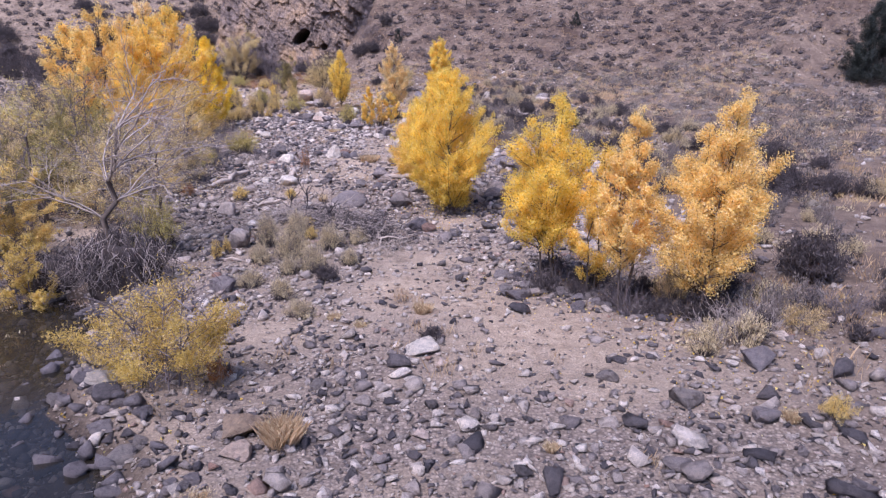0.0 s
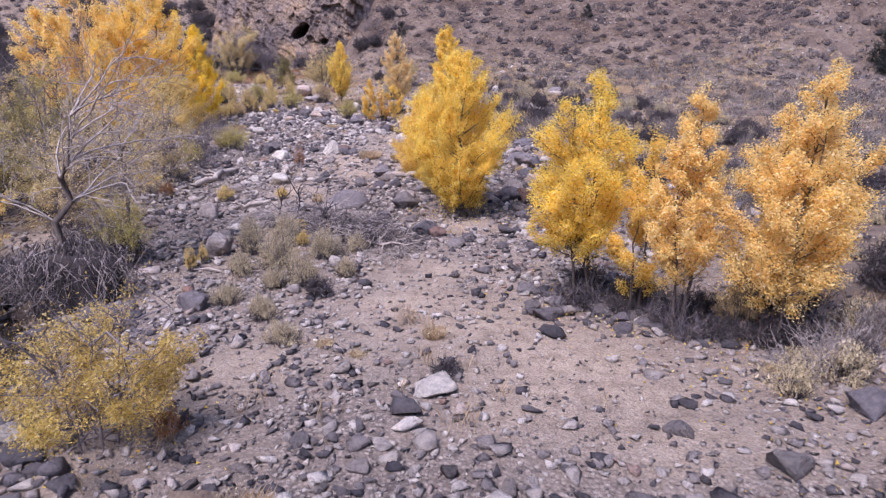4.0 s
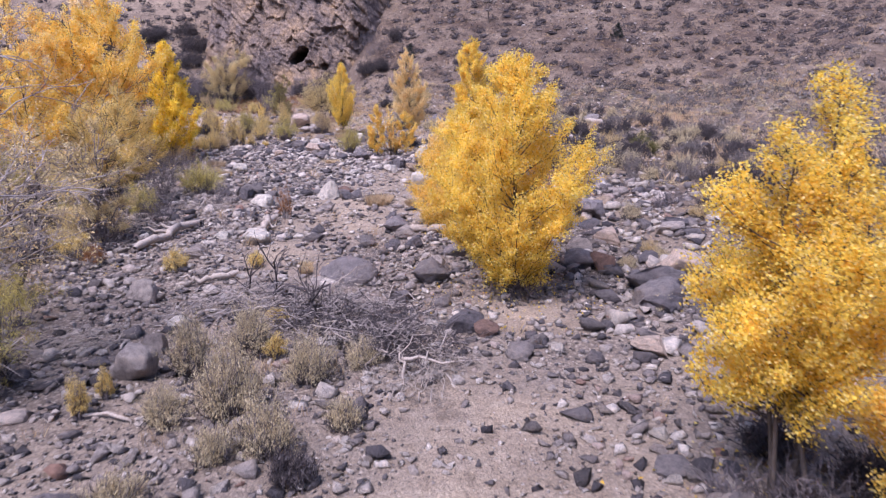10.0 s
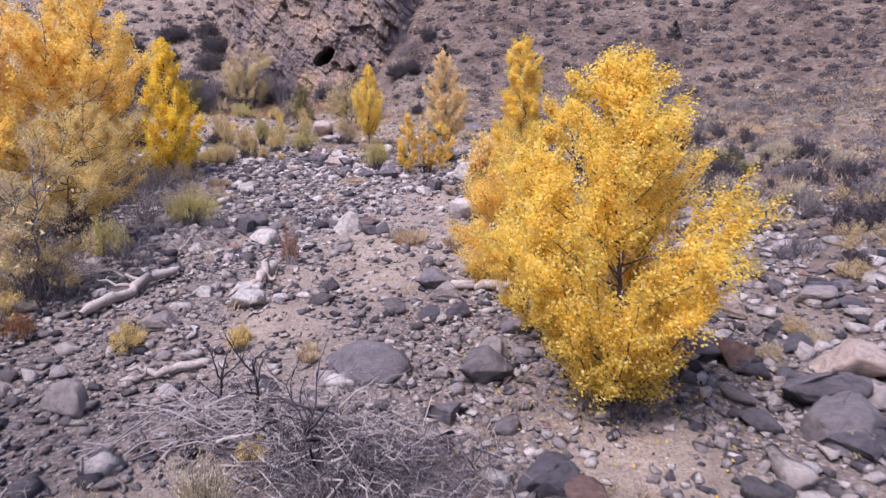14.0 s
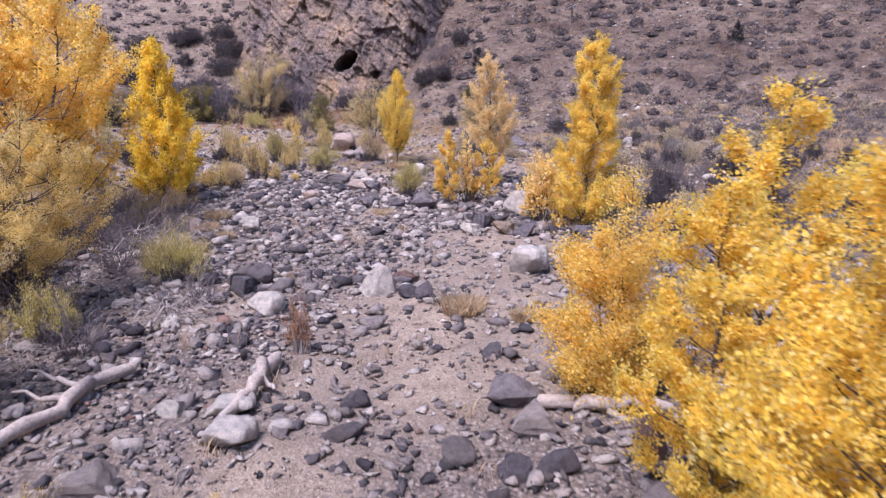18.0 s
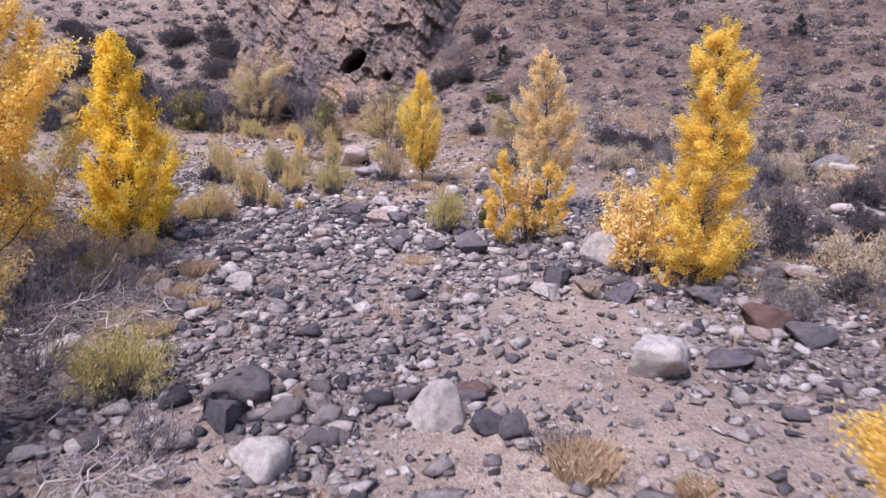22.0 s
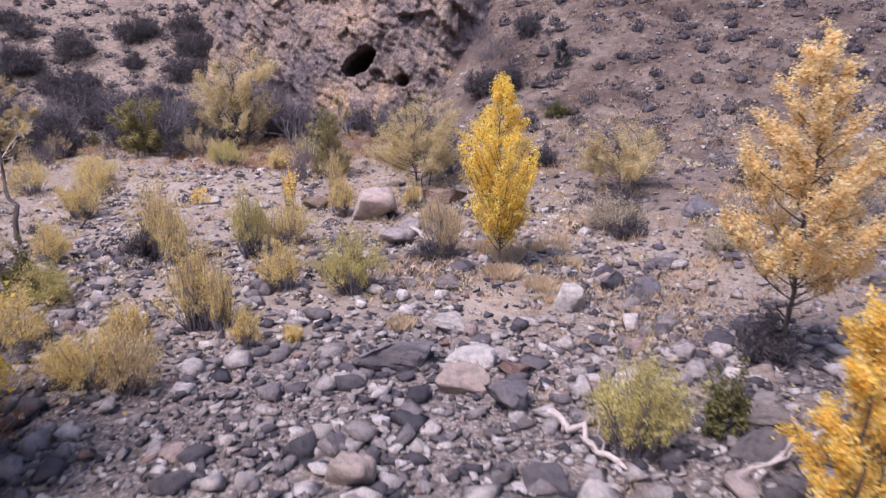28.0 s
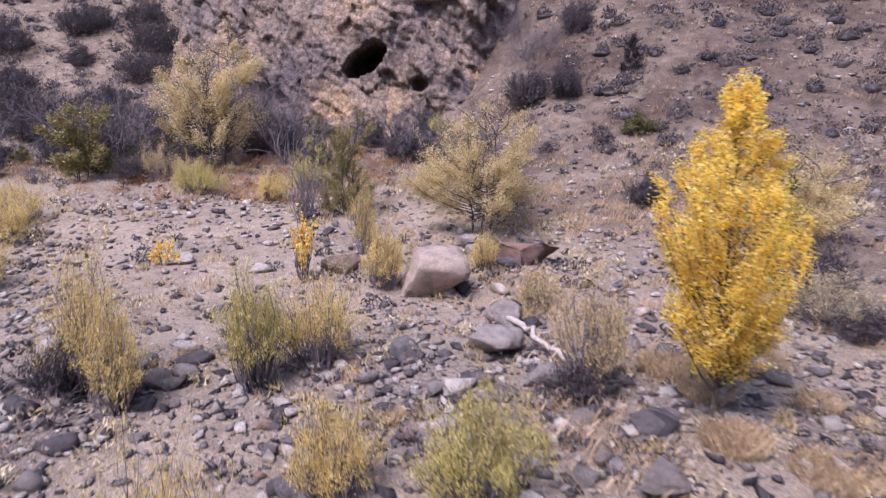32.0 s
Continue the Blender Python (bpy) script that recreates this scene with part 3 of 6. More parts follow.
def shrub(kind, x, y, h, w, label="", group="", fewer=1.0):
    serial[0] += 1
    h, w = max(h, 0.18), max(w, 0.18)
    if kind == "dry":
        ob = tagged(base_at("grass_tuft", x, y), label or "dry straw-coloured tuft of grass", "grass tuft", group or "dry grass tufts")
        rng = np.random.default_rng(serial[0])
        n, h = int(260 + 1200 * min(w, 1.6)), min(h * 0.6, 0.42)
        a, r = rng.uniform(0, 6.283, n), w * 0.34 * np.sqrt(rng.random(n))
        spots = np.stack([np.cos(a) * r, np.sin(a) * r, 0 * a], 1)
        part("grass_clump", mesh_of("grass_clump", *blades(rng, spots, np.full(n, h) * (1 - 0.5 * (r / w)), 0.75), GRASS), ob)
        m = n // 2
        heads = spots[:m] * 1.5 + np.c_[rng.normal(size=(m, 2)) * 0.03, h * rng.uniform(0.45, 1.0, m)]
        tagged(part("seed_fluff", mesh_of("seed_fluff", *leaves(rng, heads, 0.035, 0.3, 0.6), SAGE), ob, "pale feathery seed heads"), kind="stuff")
        return ob
    if kind == "greytwig":
        ob = tagged(base_at("leafless_tree", x, y), label or "leafless grey tree with a haze of fine twigs", "tree", group)
        rng, paths = np.random.default_rng(serial[0]), []
        for k in range(5):
            a = rng.uniform(0, 6.283)
            grow(rng, paths, np.zeros(3), np.array([math.cos(a) * 0.45, math.sin(a) * 0.45, 1.0]), h * rng.uniform(0.45, 0.62), 0.035, 3, 4, 0.5)
        thick = [p for p in paths if p[1][0] > 0.016]
        thin = [(p[::2], r[::2]) for p, r in paths if r[0] <= 0.016]
        part("trunk", mesh_of("trunk", *joined([tubes(thick, 5), tubes(thin, 3)]), GREY_TWIG, True), ob)
        return ob
    if kind in ("baretwig", "darktwig", "paletwig"):
        dark = kind == "darktwig"
        ob = tagged(base_at("bare_bush", x, y), label or ("dark leafless bush of crooked twigs" if dark else "bare bush of pale bleached twigs" if kind == "paletwig" else "bare grey-purple thicket of fine twigs"), "bush", group or "bare bushes")
        part("twigwork", mesh_of("twigwork", *twig_parts(w, h, serial[0], int(20 + 24 * min(w, 2))), DARK_TWIG if dark else TWIG if kind == "paletwig" else GREY_TWIG), ob)
        if dark:
            st, lf = shrub_parts("sage", w * 0.95, h * 0.9, serial[0], 0.7, 1.3 + 0.55 * w)
            part("foliage", mesh_of("foliage", *lf, SCRUB), ob, "sparse dark dried leaves")
        return ob
    mat, bark = SHRUBS[kind][:2]
    text, cat = SHRUBS[kind][7:]
    ob = tagged(base_at(cat.replace(" ", "_"), x, y), label or text, cat, group)
    st, lf = shrub_parts(kind, w, h, serial[0], fewer)
    part("branchwork", mesh_of("branchwork", *st, bark), ob)
    part("foliage", mesh_of("foliage", *lf, mat), ob)
    if kind == "sage" and w > 0.5:
        part("twigwork", mesh_of("twigwork", *twig_parts(w * 0.85, h * 0.6, serial[0], 34), DARK_TWIG), ob, "dark twiggy base")
    return ob


def ico(level):
    bm = bmesh.new()
    bmesh.ops.create_icosphere(bm, subdivisions=level, radius=0.5)
    v = np.array([p.co[:] for p in bm.verts])
    f = np.array([[p.index for p in q.verts] for q in bm.faces])
    bm.free()
    return v, f


ICO = {k: ico(k) for k in (1, 2, 3, 4)}


def broken(rng, points=11, boxy=0.5):
    """An angular unit stone: the hull of a few points strewn over a rounded box."""
    p = rng.normal(size=(points, 3))
    p /= np.linalg.norm(p, axis=1, keepdims=True)
    q = 2 + 5 * boxy
    p = p * 0.5 / (np.abs(p) ** q).sum(1, keepdims=True) ** (1 / q) * rng.uniform(0.82, 1.0, (points, 1))
    bm = bmesh.new()
    for co in p:
        bm.verts.new(co)
    out = bmesh.ops.convex_hull(bm, input=bm.verts[:])
    bmesh.ops.delete(bm, geom=[g for g in out["geom_interior"] if isinstance(g, bmesh.types.BMVert)], context="VERTS")
    bmesh.ops.triangulate(bm, faces=bm.faces[:])
    bm.verts.index_update()
    v, f = np.array([k.co[:] for k in bm.verts]), np.array([[k.index for k in g.verts] for g in bm.faces])
    bm.free()
    low, high = v.min(0), v.max(0)
    return (v - (low + high) / 2) / (high - low), f


def rock_verts(rng, level, cut=5, rough=0.05, boxy=0.5):
    """A unit stone: a ball pressed towards a box, with planes cut off and a rough skin."""
    v = ICO[level][0].copy()
    n = v / np.linalg.norm(v, axis=1, keepdims=True)
    p = 2 + 4 * boxy
    v = n * 0.5 / (np.abs(n) ** p).sum(1, keepdims=True) ** (1 / p) * (0.86 + 0.14 * (1 - boxy))
    for _ in range(cut):
        d = rng.normal(size=3)
        d /= np.linalg.norm(d)
        far = v @ d - rng.uniform(0.15, 0.34)
        v = v - np.maximum(far, 0)[:, None] * d * 0.93
    low, high = v.min(0), v.max(0)
    v = (v - (low + high) / 2) / (high - low)
    ph = rng.uniform(0, 6.3, (6, 3))
    for k, f in enumerate((5.0, 9.0, 17.0, 29.0, 41.0, 58.0)):
        v = v * (1 + rough / (k + 1) ** 0.7 * np.sin(n @ (rng.normal(size=3) * f) + ph[k, 0])[:, None])
    return v


stone_rng = np.random.default_rng(77)
SMALL = [mesh_of("boulder", rock_verts(np.random.default_rng(170 + k), 3, 13, 0.02, b), ICO[3][1]) for k, b in enumerate((0.1, 0.3, 0.5, 0.6, 0.75, 0.4, 0.2, 0.55))]
STONES = [mesh_of("boulder", rock_verts(stone_rng, 4, 15, 0.034, b), ICO[4][1], None, False) for b in (0.1, 0.3, 0.5, 0.6, 0.75, 0.4, 0.2, 0.55)]
ROUNDED = [mesh_of("boulder", rock_verts(stone_rng, 4, 6, 0.03, b), ICO[4][1], None, True) for b in (0.2, 0.35, 0.5, 0.3)]
WORDS = {"dark": "dark grey basalt boulder lying on the creek bed", "slab": "large dark slab of rock tilted out of the gravel",
         "grey": "grey weathered boulder in the dry creek", "pale": "pale tan-grey boulder worn smooth by water", "white": "white rounded boulder on the stones",
         "tan": "tan blocky boulder half sunk in gravel", "pink": "pinkish boulder with pale lichen patches", "rust": "reddish-brown rough volcanic boulder"}


def boulder(x, y, w, h, tone, lean=None):
    serial[0] += 1
    rng = np.random.default_rng(serial[0])
    shape = tone.replace("wedge", "") or "white"
    if tone.startswith("wedge"):
        me = mesh_of("boulder", wedge(rng), ICO[4][1])
    else:
        me = ROUNDED[serial[0] % len(ROUNDED)] if shape in ("white", "pale", "pink") else (STONES if w > 0.5 else SMALL)[serial[0] % len(STONES)]
    tone = shape if shape in TONES else "white"
    h = max(h, 0.3 * w)
    ob = new("boulder", me)
    tilt = (rng.uniform(-12, 12), rng.uniform(-12, 12))
    if tone == "slab":
        tilt, h = (5, -9), h * 0.95
    ob.matrix_world = pose(x, y + w * 0.25, float(ground_z(x, y)) + h * 0.3, *tilt, rng.uniform(-30, 30)) @ Matrix.Diagonal((w * 1.08, w * rng.uniform(0.75, 1.0), h * 1.15, 1))
    if not me.materials:
        me.materials.append(TONES[tone])
    ob.material_slots[0].link = "OBJECT"
    ob.material_slots[0].material = TONES[tone]
    return tagged(ob, WORDS[tone], "boulder", "boulders in the creek")


def wedge(rng):
    """A boulder that narrows to a blunt peak."""
    v = rock_verts(rng, 4, 3, 0.025, 0.15)
    t = np.clip(v[:, 2:3] + 0.5, 0, 1)
    v[:, :2] *= 1.15 - 0.72 * t ** 1.3
    v[:, 0:1] += 0.1 * t
    return v


# ---- ground, cliff, water ----
SAND = [(1.2, 11.5, 1.6), (2.6, 10.6, 1.3), (-1.0, 17.3, 1.3), (0.4, 21.0, 1.0), (-4.9, 24.3, 1.2), (-4.0, 29.7, 1.9), (-3.1, 32.0, 2.1), (-3.5, 26.8, 1.5), (-2.0, 30.4, 1.7), (-5.2, 26.9, 1.1), (-7.6, 29.2, 1.1), (-2.8, 34.4, 1.9), (-6.0, 36.9, 1.0), (0.8, 44.8, 2.6), (-2.3, 48.7, 2.4), (-1.3, 45.0, 1.9), (-10.0, 44.3, 1.6), (-15.6, 54.0, 3.6), (-13.9, 51.3, 2.9), (-11.0, 55.0, 2.2), (-6.6, 44.4, 1.7), (-12.6, 44.9, 1.6), (-1.9, 28.4, 1.2), (-2.6, 26.9, 1.0), (-0.6, 30.2, 1.2), (-3.6, 12.2, 1.1), (1.0, 14.0, 1.4), (-0.8, 15.4, 1.1), (2.4, 13.2, 1.3)]


def sandiness(x, y):
    s = 0 * x
    for cx, cy, r in SAND:
        s = np.maximum(s, np.exp(-((x - cx) ** 2 + ((y - cy) * 0.9) ** 2) / (r * r)))
    return s


def stoniness(x, y):
    """How thickly cobbles lie: most in the creek bed, few on sand, on the flats and on the slope."""
    d = x - interp(y, AXIS)
    bed = smooth(-9.5, -6.0, d) * (1 - smooth(5.5, 10.5, d)) * (1 - 0.72 * smooth(44, 50, y))
    thin = 0.5 + 0.34 * smooth(16, 22, y) + 0.16 * smooth(26, 32, y) + 0.2 * (1 - smooth(8, 11.5, y))
    s = bed * (thin + 0.75 * waves(x, y, 0.8, 21) + 0.35 * waves(x, y, 2.4, 22)) + 0.1
    return np.clip(s * (1 - 0.93 * sandiness(x, y)), 0, 1) * (1 - smooth(0, 3, y - interp(x, FOOT)))


def axis_steps(lo, hi, step, reach):
    mid = np.arange(lo, hi + step / 2, step)
    grow = np.cumsum(step * 1.16 ** np.arange(1, 60))
    grow = grow[grow < reach]
    return np.r_[(lo - grow)[::-1], mid, hi + grow]


gx, gy = axis_steps(-16, 12, 0.25, 1500), axis_steps(2, 66, 0.25, 1500)
mx, my = np.meshgrid(gx, gy)
mz = ground_z(mx, my) + 0.02 * waves(mx, my, 6.0, 9)
idx = np.arange(mx.size).reshape(mx.shape)
quads = np.stack([idx[:-1, :-1], idx[:-1, 1:], idx[1:, 1:], idx[1:, :-1]], -1).reshape(-1, 4)
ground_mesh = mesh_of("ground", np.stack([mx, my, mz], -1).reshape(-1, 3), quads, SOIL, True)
for key, values in (("gravel", stoniness(mx, my)), ("slope", np.maximum(smooth(-3, 3, my - interp(mx, FOOT)) * (1 - 0.4 * smooth(-21, -25, mx) * smooth(67, 71, my)), 0.85 * smooth(5, 10, mx - interp(my, AXIS)))), ("wet", (1 - smooth(-0.34, -0.05, mz)) * (my < 19) * (my > -45) * (np.abs(mx + 9) < 9))):
    ground_mesh.attributes.new(key, "FLOAT", "POINT").data.foreach_set("value", np.ascontiguousarray(values, np.float32).ravel())
ground = tagged(new("ground", ground_mesh), "dry sandy creek bed and tan canyon slopes", "ground", kind="structure")

# a still pool beside the gravel
px_, py_ = np.meshgrid(np.linspace(-17, -2, 31), np.linspace(-40, 19, 119))
pi_ = np.arange(px_.size).reshape(px_.shape)
pq = np.stack([pi_[:-1, :-1], pi_[:-1, 1:], pi_[1:, 1:], pi_[1:, :-1]], -1).reshape(-1, 4)
tagged(new("water", mesh_of("water", np.stack([px_, py_, 0 * px_ - 0.44], -1).reshape(-1, 3), pq, WATER, True)), "dark still shallow pool at the edge of the gravel", "water", kind="structure")


def cliff_mesh():
    """A broken rock face of leaning sheets and ledges, with clefts and two hollows."""
    xs, zs = np.arange(-27, -5.9, 0.08), np.arange(-1.0, 21, 0.08)
    x, z = np.meshgrid(xs, zs)
    back = interp(x, [(-27, 72.4), (-23, 70.0), (-20, 68.2), (-16, 66.2), (-12, 65.0), (-9, 65.2), (-7.4, 67.0), (-5.9, 70)])
    y = back + 0.33 * np.clip(z - 5, -8, 30)
    y = y + 0.5 * waves(x + 0.5 * z, 0.3 * z, 0.5, 31) + 0.22 * waves(x, z, 1.5, 32)
    y = y + smooth(-21.5, -25.0, x) * 1.3 * np.clip(z - 4, 0, 30)
    # blocks with sharp sides
    for size, depth, seed in ((2.4, 0.26, 1), (0.9, 0.12, 2)):
        rng = np.random.default_rng(seed)
        n = int(21 * 22 / size ** 2)
        pts = np.stack([rng.uniform(-27, -5.9, n), rng.uniform(-1, 21, n)], 1)
        off = rng.uniform(-depth, depth, n)
        tilt = rng.normal(size=(n, 2)) * 0.12
        wx, wz = x + 0.12 * waves(x, z, 3.5, seed + 40), z + 0.12 * waves(x, z, 3.5, seed + 50)
        best, hold = np.full(x.shape, 1e9), np.zeros(x.shape)
        for (a, b), o, (ta, tb) in zip(pts, off, tilt):
            i0, i1 = np.searchsorted(xs, (a - 2.6 * size, a + 2.6 * size))
            j0, j1 = np.searchsorted(zs, (b - 2.6 * size, b + 2.6 * size))
            w = (slice(j0, j1), slice(i0, i1))
            dist = (1.5 * (wx[w] - a) + 0.75 * (wz[w] - b)) ** 2 + ((wz[w] - b) * 0.55 - 0.3 * (wx[w] - a)) ** 2
            near = dist < best[w]
            best[w] = np.where(near, dist, best[w])
            hold[w] = np.where(near, o + ta * (x[w] - a) + tb * (z[w] - b), hold[w])
        y = y + hold
    # leaning sheets that break off in steps, from thick to thin
    for lean, period, depth, seed in ((0.6, 1.3, 0.17, 61), (0.95, 0.55, 0.1, 62), (0.05, 0.95, 0.14, 63), (0.5, 0.27, 0.06, 64), (-0.3, 0.42, 0.06, 65)):
        s = (x * math.cos(lean) + z * math.sin(lean)) / period + 1.3 * waves(x, z, 0.8 / period ** 0.5, seed) + 0.55 * waves(x, z, 3.0, seed + 5)
        step = np.floor(s).astype(int)
        y = y + depth * (s - step - 0.5 + np.random.default_rng(seed).uniform(-0.35, 0.35, 400)[step % 400])
    y = y + np.random.default_rng(9).normal(size=y.shape) * 0.008
    # the hollow: a slanting arched mouth, and a small one beside it
    u, v = (x + 13.0) / 0.82, (z - 7.45 - 0.45 * (x + 13.0)) / 0.5
    u, v = u + 0.12 * waves(x, z, 2.2, 71), v + 0.16 * waves(x, z, 2.6, 72) + 0.3 * np.clip(np.abs(u) - 0.4, 0, 1) * np.sign(v)
    mouth = np.clip(1.12 - (np.abs(u) ** 2.2 + np.abs(np.where(v < 0, v * 0.95, v)) ** 2.4), 0, 1)
    y = y - 0.5 * np.exp(-(((x + 13) / 2.6) ** 2 + ((z - 9.2) / 1.2) ** 2)) + 3.6 * mouth ** 0.42
    small = np.clip(1 - (((x + 10.9) / 0.36) ** 2 + ((z - 6.55) / 0.3) ** 2), 0, 1)
    y = y + 1.1 * small ** 0.5
    i = np.arange(x.size).reshape(x.shape)
    q = np.stack([i[:-1, :-1], i[:-1, 1:], i[1:, 1:], i[1:, :-1]], -1).reshape(-1, 4)
    return mesh_of("cliff", np.stack([x, y, z], -1).reshape(-1, 3), q, CLIFF, False)


tagged(new("cliff", cliff_mesh()), "craggy brown volcanic cliff with a small dark cave", "cliff", kind="structure")


# ---- trees ----
ROW = "cottonwoods along the creek"
tree(0.24, 22.1, 4.75, 3.05, YELLOW, "bright yellow cottonwood with a full leafy crown", profile="oval", count=26000, clumps=360, low=0.08, seed=3, stems=1, lean=(-0.05, 0.1), spread=0.1, group=ROW, size=0.047, dense=1.25, kite=True)
tree(-0.36, 24.4, 4.35, 2.15, YELLOW, "bright yellow cottonwood with a pointed leafy top", profile="spire", count=13000, clumps=200, low=0.05, seed=34, stems=2, group=ROW, size=0.045, dense=1.3, kite=True, spread=0.105)
tree(-1.05, 26.8, 2.9, 1.95, GOLD, "small golden cottonwood leaning over the stones", profile="round", count=11000, clumps=150, low=0.04, seed=4, stems=3, group=ROW, size=0.043, dense=1.25, kite=True, spread=0.19)
tree(2.46, 15.5, 4.5, 2.1, YELLOW, "yellow cottonwood on several slim dark trunks", profile="ovate", count=17000, clumps=380, low=0.3, seed=5, stems=4, group=ROW, size=0.043, dense=1.25, kite=True, spread=0.13)
tree(3.35, 14.9, 3.5, 1.35, GOLD, "slender golden cottonwood thinning at the top", profile="spire", count=3600, clumps=60, low=0.14, seed=6, stems=2, group=ROW, size=0.043, dense=1.25, kite=True, spread=0.17)
tree(3.8, 13.8, 4.25, 1.5, RUSSET, "pale golden cottonwood thinning to bare twigs at the top", profile="spire", count=9500, clumps=200, low=0.3, seed=7, stems=2, bare=16, group=ROW, size=0.043, dense=1.25, kite=True, spread=0.13)
tree(5.1, 13.2, 4.6, 2.3, RUSSET, "orange-yellow cottonwood leaning beside bare brush", profile="ovate", count=20000, clumps=380, low=0.2, seed=8, stems=3, lean=(0.5, 0.45), group=ROW, size=0.043, dense=1.25, kite=True, spread=0.13)
tree(-0.4, 35.9, 4.85, 1.9, YELLOW, "tall narrow bright yellow cottonwood", profile="column", count=15000, clumps=300, low=0.07, seed=9, stems=1, lean=(0.25, 0), group=ROW, size=0.043, dense=1.7, kite=True, spread=0.105)
tree(-2.75, 42.3, 4.5, 2.0, PALE, "pale thinning cottonwood with a leaning trunk", profile="spire", count=5200, clumps=160, low=0.3, seed=10, lean=(-0.25, -0.9), bare=10, group=ROW, size=0.05, dense=1.6, kite=True, spread=0.105)
tree(-4.03, 37.9, 2.25, 1.0, GOLD, "young golden cottonwood shoot beside a pale tree", profile="oval", count=2400, clumps=36, low=0.12, seed=11, group=ROW, size=0.043, dense=1.25, kite=True, spread=0.105)
tree(-2.95, 38.9, 1.9, 1.1, GOLD, "short golden cottonwood shoot at the foot of a tree", profile="round", count=2000, clumps=30, low=0.15, seed=12, group=ROW, size=0.043, dense=1.25, kite=True, spread=0.105)
tree(-6.75, 46.3, 3.9, 1.6, YELLOW, "small slim bright yellow cottonwood", profile="oval", count=8000, clumps=300, low=0.2, seed=13, steep=1.5, group=ROW, girth=0.03, size=0.043, dense=1.25, kite=True, spread=0.105)

LEFT = "trees on the brushy bank"
tree(-12.6, 37.9, 4.95, 2.3, LEMON, "vivid yellow cone-shaped cottonwood", profile="cone", count=15000, clumps=260, low=0.14, seed=14, group=LEFT, dense=1.15, size=0.06)
tree(-13.3, 33.3, 6.4, 4.3, GOLD, "large orange-gold cottonwood on the bank", profile="round", count=17000, clumps=190, low=0.28, seed=15, stems=2, size=0.075, group=LEFT, dense=1.15)
tree(-15.6, 31.5, 6.0, 3.8, ORANGE, "large pale orange cottonwood on the bank", profile="round", count=13000, clumps=150, low=0.3, seed=16, stems=2, size=0.075, group=LEFT, dense=1.15)
tree(-15.4, 37.2, 6.6, 3.6, PALE, "tall pale cottonwood losing its leaves", profile="oval", count=9000, clumps=120, low=0.3, seed=17, size=0.075, bare=20, group=LEFT, dense=1.3)
tree(-12.2, 27.3, 4.7, 2.0, GOLD, "golden cottonwood among grey willows", profile="oval", count=7000, clumps=80, low=0.35, seed=18, group=LEFT)
tree(-10.9, 28.7, 3.6, 3.4, STRAW, "olive-yellow spreading willow with dark stems", "willow", "round", 14000, 0.06, 150, 0.34, 4, bark=BARK, seed=19, name="willow_tree", broad=0.3, group=LEFT, bare=24, dense=1.9, spread=0.085)
tree(-9.7, 25.2, 2.9, 2.4, GREYGREEN, "half-bare willow with grey twigs", "willow", "round", 6000, 0.052, 90, 0.15, 4, seed=20, name="willow_tree", broad=0.3, group=LEFT, bare=40, dense=1.9, spread=0.085)
tree(-12.9, 23.4, 3.3, 3.2, DULL_OLIVE, "dense thicket of olive willow", "willow", "round", 10000, 0.07, 130, 0.12, 4, seed=21, name="willow_tree", broad=0.3, group=LEFT, bare=20, spread=0.085)
tree(-11.3, 17.2, 2.6, 2.6, STRAW, "yellow-green willow by the pool", "willow", "round", 7000, 0.07, 90, 0.1, 4, seed=24, name="willow_tree", broad=0.3, group=LEFT, bare=20, dense=1.6, spread=0.085)
tree(-9.6, 14.9, 1.8, 1.7, OCHRE, "golden-brown willow bush by the pool", "willow", "round", 4200, 0.06, 60, 0.08, 3, seed=25, name="willow_tree", broad=0.35, group=LEFT, bare=10, spread=0.085)
tree(-4.45, 10.1, 1.75, 2.8, OCHRE, "yellow-olive willow bush spreading over dark stems", "willow", "round", 10500, 0.05, 120, 0.36, 5, seed=26, name="willow_tree", broad=0.35, bare=24, spread=0.12)
tree(-9.0, 54.4, 3.0, 3.3, GREYGREEN, "spreading olive-grey willow with dark forked trunks", "willow", "round", 14000, 0.048, 200, 0.3, 4, seed=27, name="willow_tree", broad=0.3, bark=DARK_TWIG, bare=24, dense=1.9, spread=0.085)
tree(-3.1, 51.9, 1.9, 2.7, GREYGREEN, "low olive willow with crooked dark stems", "willow", "round", 9000, 0.048, 130, 0.35, 4, seed=28, name="willow_tree", broad=0.3, bark=DARK_TWIG, bare=16, dense=1.9, spread=0.085)
tree(-12.3, 56.2, 2.7, 1.7, DULL_OLIVE, "dense upright olive-green willow", "willow", "column", 12000, 0.055, 200, 0.06, 5, seed=29, steep=1.4, name="willow_tree", broad=0.25, bark=DARK_TWIG, spread=0.085)
tree(-17.6, 62.0, 4.6, 4.4, GREYGREEN, "old cottonwood thinning in front of the cliff", "tree", "round", 7000, 0.052, 90, 0.35, 3, seed=30, bark=DARK_TWIG, bare=90, dense=1.9)
tree(-21.0, 60.0, 2.3, 2.4, DULL_OLIVE, "olive-green bushy tree below the slope", "tree", "round", 7000, 0.06, 80, 0.15, 3, seed=31, bark=DARK_TWIG, bare=20)
tree(-26.0, 58.5, 3.2, 3.4, GREYGREEN, "grey willow on the far bank", "willow", "round", 5000, 0.09, 80, 0.15, 4, seed=32, name="willow_tree", broad=0.3, bark=DARK_TWIG, bare=40, dense=1.9, spread=0.085)
